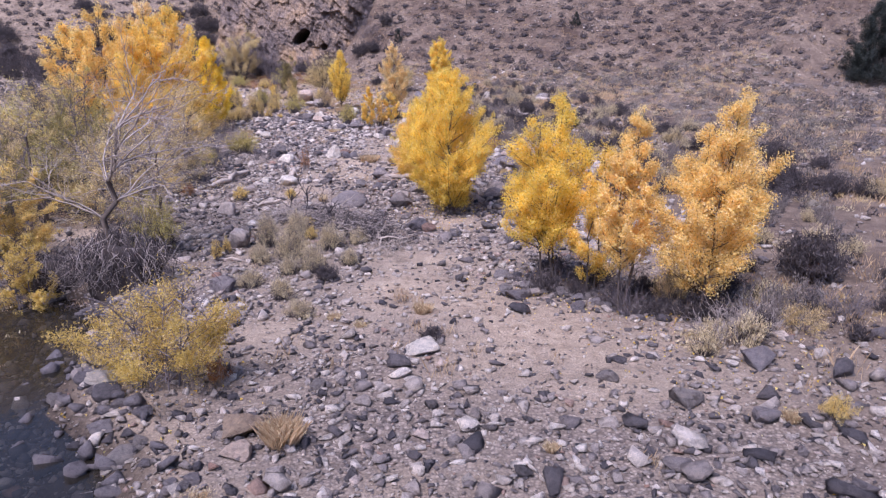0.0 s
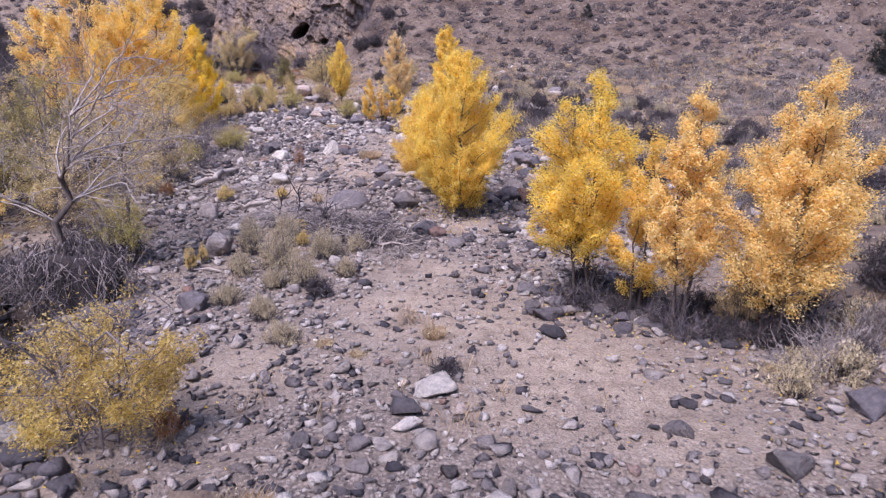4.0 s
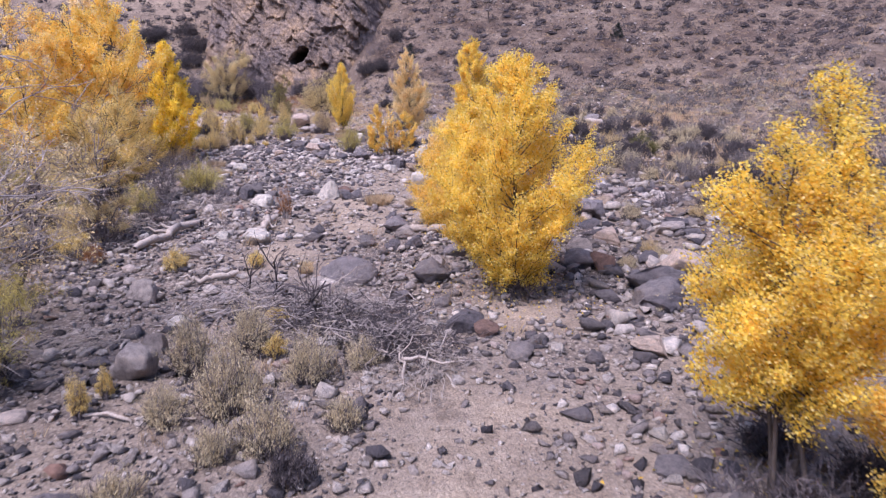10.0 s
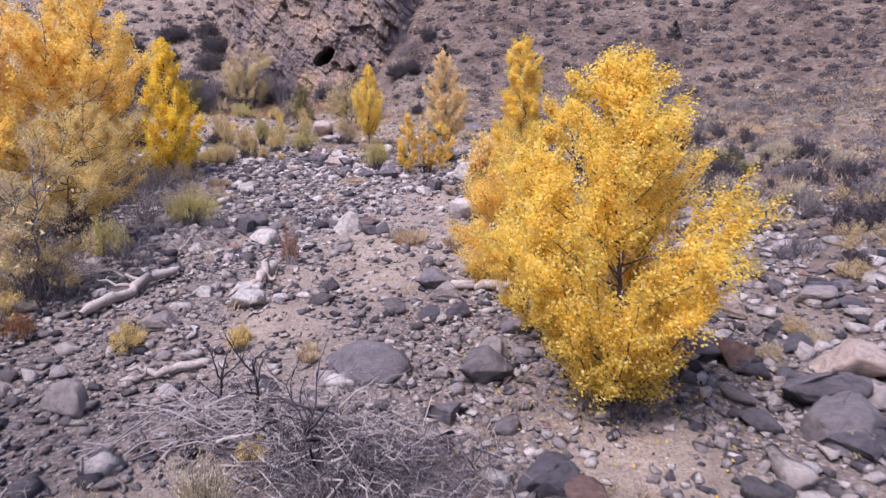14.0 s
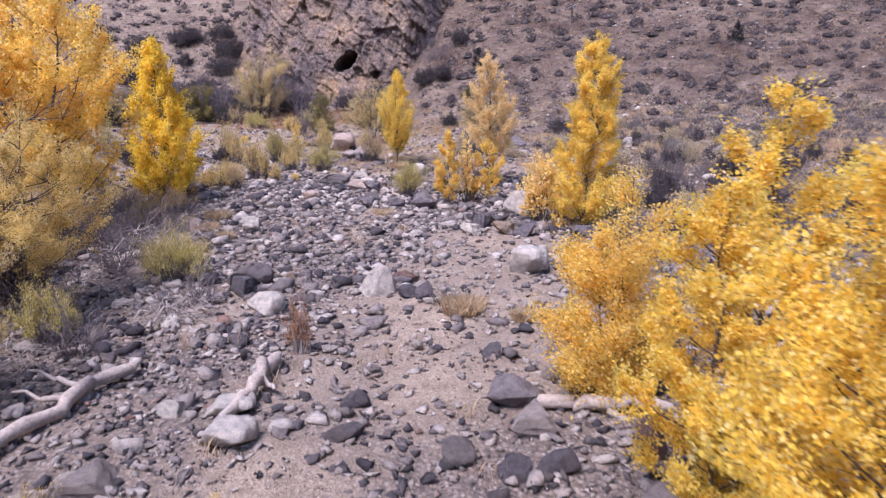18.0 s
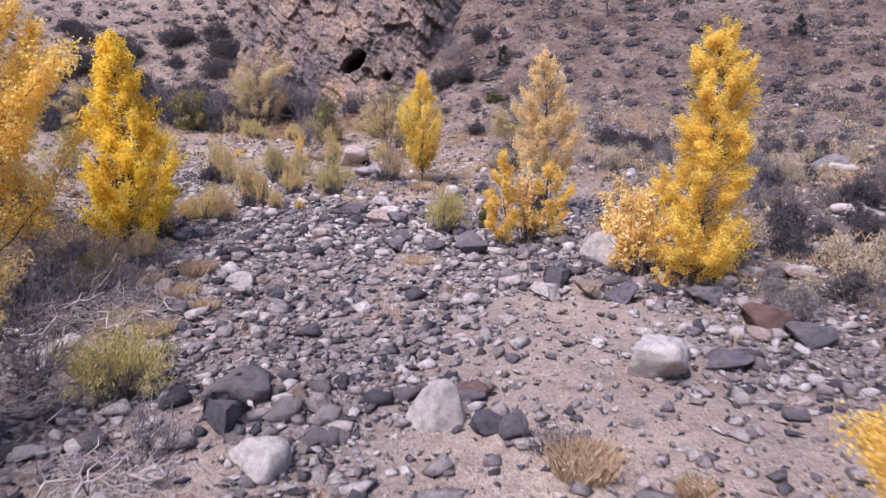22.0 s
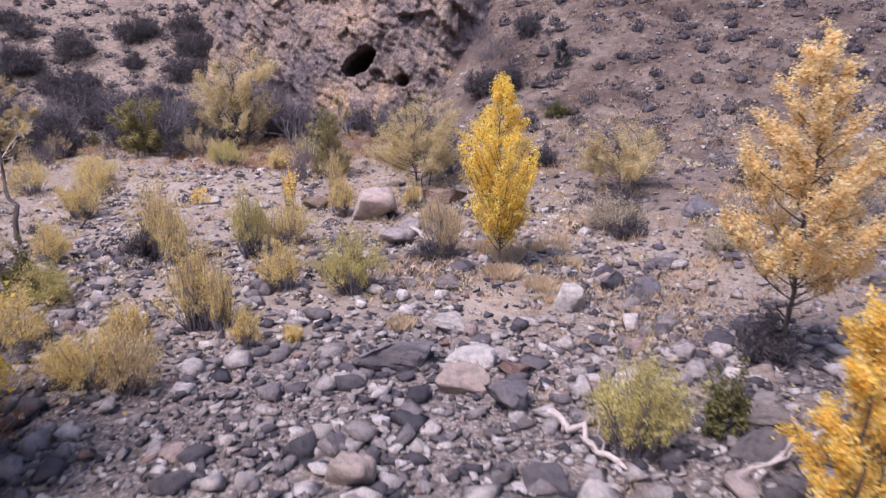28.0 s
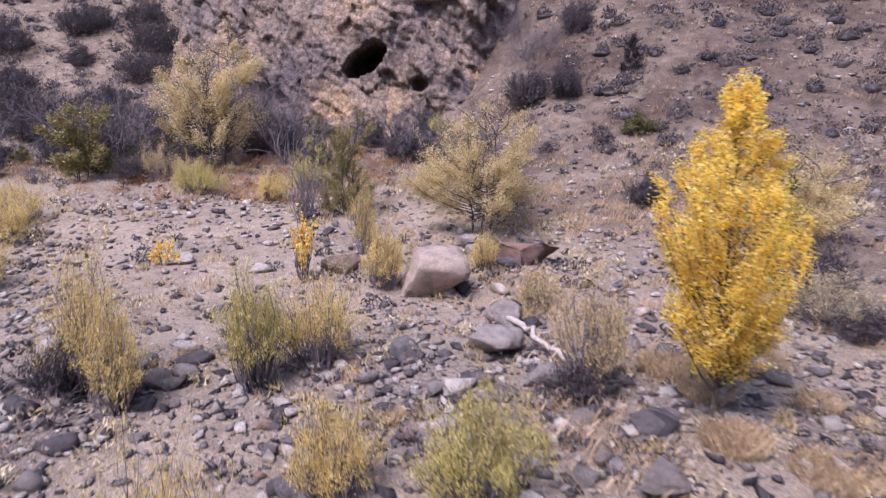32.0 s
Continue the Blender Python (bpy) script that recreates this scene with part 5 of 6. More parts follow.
# a block of root-bound earth left standing by the creek, with roots hanging down its face
sod_rng = np.random.default_rng(140)
for sx, sy, sw, sh in ((-7.6, 15.5, 2.7, 1.4), (-9.9, 16.3, 2.4, 1.0), (-8.2, 17.8, 2.2, 1.0)):
    ob = tagged(base_at("root_mass", sx, sy, 0.1), "dark root-bound earth bank with hanging bleached roots", "root mass")
    v = rock_verts(sod_rng, 4, 3, 0.09, 0.2) * (sw * 0.66, sw * 0.44, sh * 0.9) + (0, 0, sh * 0.26)
    part("earth", mesh_of("earth", v, ICO[4][1], SOD), ob, "dark crumbling earth")
    roots = []
    for k in range(560):
        a = sod_rng.uniform(0, 6.283)
        rim = np.array([math.cos(a) * sw * 0.42, math.sin(a) * sw * 0.3, sh * 0.75]) * sod_rng.uniform(0.35, 1.05)
        rim[2] = sh * sod_rng.uniform(0.6, 1.05) * (1 - 0.3 * np.hypot(rim[0], rim[1]) / sw)
        foot = np.array([math.cos(a) * sw * 0.42, math.sin(a) * sw * 0.3, 0.0]) * sod_rng.uniform(0.75, 1.15) + np.array([sod_rng.normal() * 0.3, sod_rng.normal() * 0.2, sh * sod_rng.uniform(0.0, 0.35)])
        roots.append((bent(sod_rng, rim, foot, 7, 0.13), np.linspace(0.004 + 0.012 * sod_rng.random() ** 3, 0.002, 7)))
    part("rootwork", mesh_of("rootwork", *tubes(roots[::3], 4), TWIG), ob, "bleached hanging roots")
    part("rootwork", mesh_of("rootwork", *tubes(roots[1::3] + roots[2::3], 4), DARK_TWIG), ob, "dark hanging roots")
tangle(-7.4, 19.4, 1.8, 1.0, 0.3, 60, "splintered bleached branches on the bank", 15, 20, DEADWOOD)
tangle(-9.3, 26.6, 1.6, 1.2, 0.6, 30, "bleached twisted roots below the willows", 16, 60, DEADWOOD, "root_mass")
tangle(-9.9, 30.7, 2.2, 1.3, 0.5, 60, "grey thicket of dead stems", 17, 20)
tangle(-10.5, 33.6, 2.6, 1.4, 0.7, 60, "grey brushwood against the bank", 18, -20)
tangle(-11.6, 21.0, 3.6, 2.4, 1.0, 90, "dark leafless thicket by the pool", 19, 20, DARK_TWIG)

tangle(-1.95, 19.5, 1.9, 1.0, 0.6, 34, "grey flood-borne branches heaped over dark brush", 31, -40)
tangle(-1.9, 19.5, 1.8, 0.9, 0.5, 150, "dark dead brush under bleached branches", 32, -40, DARK_TWIG)
tangle(-4.9, 21.8, 2.2, 1.0, 0.5, 40, "low heap of grey flood-borne brushwood", 33, -10)
tangle(-10.6, 33.5, 2.2, 1.3, 0.9, 110, "pale splayed dead stems on the bank", 34, 25)
tangle(-7.9, 29.0, 1.6, 1.0, 0.6, 60, "grey dead stems under a green bush", 35, 0)
log(5.84, 45.35, 6.9, 45.0, 0.16, 0.12, "pale fallen log on the flat", 1, seed=21)
log(3.62, 39.56, 4.5, 39.2, 0.12, 0.09, "pale fallen log among sagebrush", 2, seed=22)
snag_rng = np.random.default_rng(88)
for sx, sy, sh in ((-4.4, 21.5, 1.0), (-3.7, 20.9, 1.1), (-5.0, 21.9, 0.7)):
    paths = []
    grow(snag_rng, paths, np.zeros(3), np.array([0.25, 0.0, 1.0]), sh, 0.03, 2, 4, 0.5)
    snag = tagged(base_at("dead_branch", sx, sy, 0.05), "dark dead branch sticking up from the brush pile", "dead branches")
    for path in paths:
        part("branch", mesh_of("branch", *tubes([path], 5), DARK_TWIG), snag)


# ---- stuff scattered over the place ----
def scatter(count, lo, hi, chance, seed):
    """Places in a rectangle, kept with the given chance."""
    rng = np.random.default_rng(seed)
    x, y = rng.uniform(lo[0], hi[0], count), rng.uniform(lo[1], hi[1], count)
    keep = rng.random(count) < chance(x, y)
    return x[keep], y[keep], rng


def heap(x, y, rng, points, low, high, flat=(0.4, 0.8), sink=0.12):
    """Stones of one mesh: each one of twenty angular shapes, turned and sized."""
    pieces, kind = [], rng.integers(0, 20, len(x))
    for k in range(20):
        sx, sy = x[kind == k], y[kind == k]
        n = len(sx)
        if not n:
            continue
        base, faces = broken(rng, points + k % 4, (k % 5) * 0.18)
        size = low * (high / low) ** (rng.random(n) ** 1.5)
        scale = np.stack([size * rng.uniform(0.85, 1.45, n), size * rng.uniform(0.7, 1.0, n), size * rng.uniform(*flat, n)], 1)
        v = base[None] * scale[:, None]
        lean = rng.normal(size=n) * 0.3
        c, s = np.cos(lean)[:, None], np.sin(lean)[:, None]
        v = np.stack([v[..., 0], v[..., 1] * c - v[..., 2] * s, v[..., 1] * s + v[..., 2] * c], -1)
        a = rng.uniform(0, 6.283, n)
        c, s = np.cos(a)[:, None], np.sin(a)[:, None]
        v = np.stack([v[..., 0] * c - v[..., 1] * s, v[..., 0] * s + v[..., 1] * c, v[..., 2]], -1)
        v = v + np.stack([sx, sy, ground_z(sx, sy) + scale[:, 2] * (0.36 - sink)], -1)[:, None]
        pieces.append((v.reshape(-1, 3), (faces[None] + (np.arange(n) * len(base))[:, None, None]).reshape(-1, 3)))
    return joined(pieces)


# large cobbles, then small ones, over the whole bed
# three hundred of them by themselves, along the middle of the walk
x, y, rng = scatter(2600, (-8.5, 7), (3, 47), lambda x, y: 0.33 * stoniness(x, y) ** 1.5 * smooth(6, 3, np.abs(x - interp(y, AXIS) - 0.5)), 200)
ones = [mesh_of("cobble", *broken(rng, 10, b), COBBLE_ONE, False) for b in np.linspace(0.0, 0.8, 14)]
for i in range(min(300, len(x))):
    s = float(rng.uniform(0.13, 0.28))
    ob = part("cobble", ones[int(rng.integers(0, 14))], ground)
    high = s * float(rng.uniform(0.45, 0.8))
    ob.matrix_local = pose(float(x[i]), float(y[i]), float(ground_z(x[i], y[i])) + high * 0.2, *[float(a) for a in rng.uniform(-16, 16, 2)], float(rng.uniform(0, 360))) @ Matrix.Diagonal((s * 1.15, s * 0.85, high, 1))


def strip(x, y, half):
    """One near the line of the walk, none farther than half from it."""
    return 1 - smooth(half - 1.5, half, np.abs(x - interp(y, AXIS) - 0.8))


x, y, rng = scatter(36000, (-20, -8), (10, 58), lambda x, y: (0.17 + 0.31 * smooth(24, 30, y) * (1 - smooth(46, 52, y))) * np.clip(stoniness(x, y) * 1.15, 0, 1) ** 1.1, 201)
tagged(part("cobbles", mesh_of("cobbles", *heap(x, y, rng, 10, 0.13, 0.4), COBBLE), ground, "broken grey and tan river cobbles"), kind="stuff")
x, y, rng = scatter(150000, (-20, 1), (10, 58), lambda x, y: 0.8 * (0.12 + stoniness(x, y)) * (0.85 + 0.4 * smooth(20, 27, y)) * (stoniness(x, y) > 0.02), 202)
tagged(part("small_cobbles", mesh_of("small_cobbles", *heap(x, y, rng, 6, 0.035, 0.2), COBBLE), ground, "small grey and tan cobbles"), kind="stuff")
x, y, rng = scatter(110000, (-16, 1), (9, 50), lambda x, y: (0.2 + 0.5 * np.sqrt(stoniness(x, y))) * (1 - 0.6 * sandiness(x, y)) * strip(x, y, 9) * np.clip(0.75 + 0.6 * waves(x, y, 1.6, 23), 0.1, 1), 204)
tagged(part("pebbles", mesh_of("pebbles", *heap(x, y, rng, 5, 0.024, 0.09), COBBLE), ground, "pebbles and coarse gravel"), kind="stuff")
# broken stones on the flats and the slope
x, y, rng = scatter(36000, (-34, 2), (42, 76), lambda x, y: np.clip(0.45 + 0.7 * waves(x, y, 0.5, 77), 0, 1) * (1 - stoniness(x, y)) * (1 - 0.85 * sandiness(x, y)), 203)
tagged(part("rubble", mesh_of("rubble", *heap(x, y, rng, 6, 0.05, 0.26), COBBLE), ground, "scattered broken stones"), kind="stuff")


def clump_field(x, y, rng, per, wide, tall, size, broad, upright):
    n = len(x)
    w, h = wide * rng.uniform(0.5, 1.3, n), tall * rng.uniform(0.5, 1.25, n)
    a, r = rng.uniform(0, 6.283, (n, per)), np.sqrt(rng.random((n, per)))
    z = rng.uniform(0.02, 1.0, (n, per)) ** 0.6 * np.sqrt(1 - 0.9 * r ** 2) * (0.85 + 0.2 * np.sin(3 * a + x[:, None] * 7))
    z0 = ground_z(x, y)
    c = np.stack([x[:, None] + np.cos(a) * r * w[:, None] / 2, y[:, None] + np.sin(a) * r * w[:, None] / 2, z0[:, None] + z * h[:, None]], -1)
    return leaves(rng, c.reshape(-1, 3), size, broad, upright)


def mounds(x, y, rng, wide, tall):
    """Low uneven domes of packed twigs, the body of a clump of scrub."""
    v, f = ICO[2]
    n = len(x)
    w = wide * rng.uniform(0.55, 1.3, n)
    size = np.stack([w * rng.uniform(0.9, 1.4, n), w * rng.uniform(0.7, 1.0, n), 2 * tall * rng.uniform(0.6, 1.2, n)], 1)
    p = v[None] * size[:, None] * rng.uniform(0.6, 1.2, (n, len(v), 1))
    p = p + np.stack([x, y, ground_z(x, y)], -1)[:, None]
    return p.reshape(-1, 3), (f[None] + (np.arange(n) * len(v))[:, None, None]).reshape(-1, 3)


def on_slope(x, y):
    t = np.clip(((x - 19.0) * 8 + (y - 50) * 5) / 89, -0.6, 4)
    ridge = np.exp(-(np.hypot(x - 17.6 - 8 * t, y - 50 - 4.6 * t) / 2.6) ** 2)
    return (1 - 0.85 * ridge) * smooth(-1, 2, y - interp(x, FOOT)) * (1 - smooth(-23.5, -21.5, x) * (1 - smooth(-7.5, -6, x)) * smooth(61, 63, y))


def spread_out(lo, hi, step, chance, seed):
    """Places about one step apart, unevenly shifted."""
    rng = np.random.default_rng(seed)
    x, y = np.meshgrid(np.arange(lo[0], hi[0], step), np.arange(lo[1], hi[1], step))
    x, y = x.ravel() + rng.normal(size=x.size) * step * 0.36, y.ravel() + rng.normal(size=y.size) * step * 0.36
    keep = rng.random(len(x)) < chance(x, y)
    return x[keep], y[keep], rng


x, y, rng = spread_out((-48, 51), (48, 84), 1.14, lambda x, y: on_slope(x, y) * np.clip(0.8 + 0.15 * smooth(0, 9, x) + 0.5 * waves(x, y, 0.4, 61), 0.25, 1), 301)
near, far = y < 64, y >= 64
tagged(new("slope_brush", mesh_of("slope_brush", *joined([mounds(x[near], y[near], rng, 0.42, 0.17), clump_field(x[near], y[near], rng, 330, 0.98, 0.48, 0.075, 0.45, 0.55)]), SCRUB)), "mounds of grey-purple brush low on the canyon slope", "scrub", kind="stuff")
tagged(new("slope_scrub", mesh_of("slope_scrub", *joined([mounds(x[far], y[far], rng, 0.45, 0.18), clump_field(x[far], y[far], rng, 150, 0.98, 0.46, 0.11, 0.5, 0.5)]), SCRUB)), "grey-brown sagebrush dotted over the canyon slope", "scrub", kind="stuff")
x, y, rng = spread_out((-48, 51), (48, 84), 1.7, lambda x, y: on_slope(x, y) * np.clip(0.4 + 0.7 * waves(x, y, 0.5, 65), 0, 1), 311)
tagged(new("slope_sage", mesh_of("slope_sage", *clump_field(x, y, rng, 110, 0.6, 0.3, 0.075, 0.3, 0.6), DUSTY)), "dusty dry sage on the canyon slope", "scrub", kind="stuff")
x, y, rng = spread_out((-60, 84), (70, 120), 1.3, lambda x, y: 0 * x + 0.7, 309)
tagged(new("far_scrub", mesh_of("far_scrub", *clump_field(x, y, rng, 30, 1.0, 0.5, 0.26, 0.7, 0.3), SCRUB)), "grey scrub high on the canyon slope", "scrub", kind="stuff")
x, y, rng = scatter(14000, (-52, 51), (56, 80), lambda x, y: 0.8 * on_slope(x, y), 302)
tagged(new("slope_grass", mesh_of("slope_grass", *clump_field(x, y, rng, 16, 0.42, 0.2, 0.1, 0.2, 0.7), GRASS)), "dry tan bunch grass on the canyon slope", "grass", kind="stuff")
x, y, rng = scatter(20000, (-48, 51), (50, 84), lambda x, y: 0.8 * on_slope(x, y), 307)
tagged(new("slope_weeds", mesh_of("slope_weeds", *clump_field(x, y, rng, 12, 0.3, 0.16, 0.085, 0.5, 0.4), SCRUB)), "small grey weeds on the canyon slope", "scrub", kind="stuff")


# sagebrush on the flats, singly
def free_flat(x, y):
    d = x - interp(y, AXIS)
    edge = 4.0 + 5.5 * smooth(14, 19, y) * (1 - smooth(29, 36, y))
    return smooth(edge, edge + 2.5, d) * smooth(10.5, 13.5, y + 0.4 * (d - 6)) * (1 - smooth(-1, 2, y - interp(x, FOOT))) * np.clip(1 - sandiness(x, y) * 1.5, 0, 1)


kinds = []
for k in range(7):
    w, h = (1.0, 0.62) if k < 4 else (0.9, 0.75)
    kind = "sage"
    st, lf = shrub_parts(kind, w * 0.75, h * 0.75, 900 + k, 0.3, 1.5)
    kinds.append((mesh_of("branchwork", *st, TWIG if k % 2 else DARK_TWIG), mesh_of("foliage", *lf, SAGE if k in (0, 4) else DUSTY if k % 2 else SCRUB)))
x, y, rng = scatter(3300, (0, 4), (38, 58), lambda x, y: 0.95 * free_flat(x, y) * np.clip(0.7 + 0.7 * waves(x, y, 0.4, 62), 0.1, 1), 303)
order = np.argsort((x - 4) ** 2 + (0.25 * (y - 25)) ** 2)
for n, i in enumerate(order[:290]):
    k = int(rng.integers(0, len(kinds)))
    bush = base_at("sagebrush", float(x[i]), float(y[i]), 0.03, float(rng.uniform(0, 360)))
    s = float(rng.uniform(0.65, 1.5))
    bush.scale = (s, s, s * float(rng.uniform(0.8, 1.15)))
    tagged(bush, "silvery straw-tipped sagebrush on the flat" if k in (0, 4) else "dusty grey sagebrush on the flat" if k % 2 else "dark grey sagebrush with twiggy stems", "sagebrush", "sagebrush on the flat")
    part("branchwork", kinds[k][0], bush)
    part("foliage", kinds[k][1], bush)
rest = order[290:]
for k, (name, mat, text) in enumerate((("dusty_scrub", DUSTY, "dusty grey sagebrush spread over the flat"), ("flat_scrub", SCRUB, "dark grey sagebrush spread over the flat"), ("pale_sage", SILVER, "silvery sagebrush spread over the flat"))):
    p = rest[k::3]
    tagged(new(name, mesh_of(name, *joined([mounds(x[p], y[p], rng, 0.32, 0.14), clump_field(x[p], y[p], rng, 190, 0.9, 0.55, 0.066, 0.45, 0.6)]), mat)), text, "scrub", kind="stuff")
x, y, rng = scatter(3000, (2, 8), (34, 56), lambda x, y: free_flat(x, y) * np.clip(0.35 + 0.9 * waves(x, y, 0.45, 69), 0, 1), 312)
n = 22
spots = np.repeat(np.stack([x, y, ground_z(x, y)], 1), n, 0) + np.c_[rng.normal(size=(len(x) * n, 2)) * 0.18, np.zeros(len(x) * n)]
tagged(new("amber_bunchgrass", mesh_of("amber_bunchgrass", *blades(rng, spots, np.repeat(rng.uniform(0.15, 0.42, len(x)), n), 0.7), AMBER)), "amber bunch grass between the sagebrush", "grass", kind="stuff")

# scrub past the edges of the flats
def outside(x, y):
    d = x - interp(y, AXIS)
    return np.maximum(smooth(-14, -18, d), smooth(9, 12, d) * np.maximum(smooth(12, 8, y), smooth(24, 28, d))) * (1 - smooth(-1, 2, y - interp(x, FOOT)))


x, y, rng = spread_out((-75, -45), (75, 66), 1.5, lambda x, y: 0.6 * outside(x, y), 310)
tagged(new("outer_scrub", mesh_of("outer_scrub", *clump_field(x, y, rng, 26, 1.0, 0.5, 0.22, 0.6, 0.35), DUSTY)), "grey scrub spread over the outer flats", "scrub", kind="stuff")

# low scrub and litter on the flats and along the upper creek
upper = lambda x, y: np.clip(0.45 * free_flat(x, y) + 0.85 * smooth(42, 47, y) + 0.8 * smooth(-6, -8, x - interp(y, AXIS)), 0, 1) * (1 - 0.35 * sandiness(x, y)) * (1 - smooth(0, 3, y - interp(x, FOOT)))
x, y, rng = scatter(17000, (-30, 3), (24, 66), lambda x, y: np.clip(0.5 + 0.8 * waves(x, y, 0.6, 64), 0.06, 1) * upper(x, y), 305)
cut = np.array_split(np.arange(len(x)), 4)
tagged(new("low_scrub", mesh_of("low_scrub", *clump_field(x[cut[0]], y[cut[0]], rng, 60, 0.5, 0.26, 0.085, 0.45, 0.5), SCRUB)), "low grey scrub and dead weeds", "scrub", kind="stuff")
tagged(new("brown_grass", mesh_of("brown_grass", *clump_field(x[cut[1]], y[cut[1]], rng, 60, 0.5, 0.24, 0.1, 0.18, 0.75), TAN)), "low tufts of brown grass", "grass", kind="stuff")
tagged(new("pale_scrub", mesh_of("pale_scrub", *clump_field(x[cut[2]], y[cut[2]], rng, 56, 0.5, 0.28, 0.08, 0.4, 0.6), SAGE)), "low pale sage and straw", "scrub", kind="stuff")
tagged(new("amber_grass", mesh_of("amber_grass", *clump_field(x[cut[3]], y[cut[3]], rng, 90, 0.55, 0.24, 0.085, 0.1, 0.85), AMBER)), "amber dry grass in loose drifts", "grass", kind="stuff")
# amber grass and litter round the upper gravel
x, y, rng = scatter(4600, (-9, 42.5), (12, 57), lambda x, y: np.clip(0.1 + 1.3 * waves(x, y, 0.7, 68), 0, 1) * (1 - 0.8 * sandiness(x, y)) * smooth(-1.5, 1.0, x - interp(y, AXIS) - 1.0) * (1 - smooth(0, 2, y - interp(x, FOOT))), 308)
n = 40
spots = np.repeat(np.stack([x, y, ground_z(x, y)], 1), n, 0) + np.c_[rng.normal(size=(len(x) * n, 2)) * 0.2, np.zeros(len(x) * n)]
tagged(new("amber_weeds", mesh_of("amber_weeds", *blades(rng, spots, np.repeat(rng.uniform(0.08, 0.26, len(x)), n), 0.8), AMBER)), "amber dry weeds on the upper gravel", "grass", kind="stuff")

# brown weeds in the bend of the creek
x, y, rng = scatter(1500, (-27, 54), (-9.5, 63), lambda x, y: np.clip(0.5 + 0.9 * waves(x, y, 0.5, 66), 0, 1) * smooth(-0.5, 1.5, y - 56.4 - 0.25 * np.abs(x + 16)), 306)
tagged(new("brown_weeds", mesh_of("brown_weeds", *clump_field(x, y, rng, 90, 0.6, 0.4, 0.07, 0.16, 0.7), RUST)), "dense rust-brown weeds in the creek bend", "weeds", kind="stuff")

# dry grass on the flats and between the stones
x, y, rng = scatter(20000, (-22, 3), (35, 60), lambda x, y: np.clip(0.25 + 0.9 * waves(x, y, 0.5, 63), 0, 1) * np.clip(0.16 + 0.4 * free_flat(x, y) + 0.4 * smooth(43, 48, y), 0, 1), 304)
n = 16
spots = np.repeat(np.stack([x, y, ground_z(x, y)], 1), n, 0) + np.c_[rng.normal(size=(len(x) * n, 2)) * 0.09, np.zeros(len(x) * n)]
tagged(new("dry_grass", mesh_of("dry_grass", *blades(rng, spots, np.repeat(rng.uniform(0.1, 0.32, len(x)), n), 0.6), GRASS)), "thin dry tan grass", "grass", kind="stuff")

# fallen leaves under the trees
pieces = []
for cx, cy, r, n in ((0.2, 22, 2.2, 900), (2.6, 15.3, 1.8, 700), (4.8, 13.2, 2.4, 900), (-0.8, 27, 1.4, 400), (-0.4, 36, 1.5, 400), (-3, 40.5, 1.5, 400), (5.5, 10.5, 2.5, 500), (-12.5, 37.5, 2, 500), (-4.5, 10, 2, 350)):
    rng = np.random.default_rng(int(400 + cy))
    n = n // 3
    p = rng.normal(size=(n, 2)) * r * 0.5 + (cx, cy)
    v, f = leaves(rng, np.c_[p, ground_z(p[:, 0], p[:, 1]) + 0.03 + 0.05 * rng.random(n)], 0.045, 0.8)
    pieces.append((v, f))
tagged(new("fallen_leaves", mesh_of("fallen_leaves", *joined(pieces), GOLD)), "fallen yellow leaves on the gravel", "leaves", kind="stuff")


# ---- bushes and small trees on the slopes ----
SLOPE = "dark bushes on the slope"
shrub("darktwig", -31.8, 74.2, 2.2, 3.4, "large dark leafless bush on the pale slope", SLOPE)
shrub("darktwig", -29.2, 76.4, 1.4, 3.2, "dark leafless bush on the pale slope", SLOPE)
shrub("darktwig", -26.0, 77.0, 1.4, 3.0, "dark leafless bush on the pale slope", SLOPE)
shrub("darktwig", -29.5, 71.0, 1.2, 2.6, "dark leafless bush on the pale slope", SLOPE)
shrub("darktwig", -27.6, 73.2, 1.0, 1.6, "dark leafless bush on the pale slope", SLOPE)
shrub("darktwig", -23.6, 74.0, 1.7, 2.6, "dark leafless bush below the cliff", SLOPE)
shrub("darktwig", -34.5, 72.5, 2.0, 3.2, "large dark leafless bush on the pale slope", SLOPE)
shrub("darktwig", -25.0, 68.5, 1.3, 3.0, "dark leafless bush below the cliff", SLOPE)
shrub("darktwig", -21.5, 66.0, 1.3, 2.6, "dark leafless bush below the cliff", SLOPE)
shrub("darktwig", -15.6, 63.0, 1.6, 2.6, "dark leafless bush below the cliff", SLOPE)
shrub("darktwig", -18.8, 64.5, 1.7, 2.6, "dark leafless bush below the cliff", SLOPE)
shrub("baretwig", -6.8, 64.6, 1.7, 2.4, "reddish-grey leafless brush beside the cliff", SLOPE)
shrub("darktwig", -6.0, 61.8, 1.1, 1.5, "dark leafless brush beside the cliff", SLOPE)
shrub("baretwig", -7.4, 67.4, 1.5, 2.0, "reddish-grey leafless brush beside the cliff", SLOPE)
shrub("darktwig", -5.2, 65.2, 1.2, 1.5, "dark leafless brush on the slope", SLOPE)
shrub("darktwig", -7.2, 62.4, 1.3, 1.8, "dark leafless brush beside the cliff", SLOPE)
shrub("darktwig", -11.0, 61.0, 1.1, 2.0, "dark leafless bush below the cave", SLOPE)
shrub("darktwig", -9.2, 59.6, 1.0, 1.8, "dark leafless bush below the cave", SLOPE)

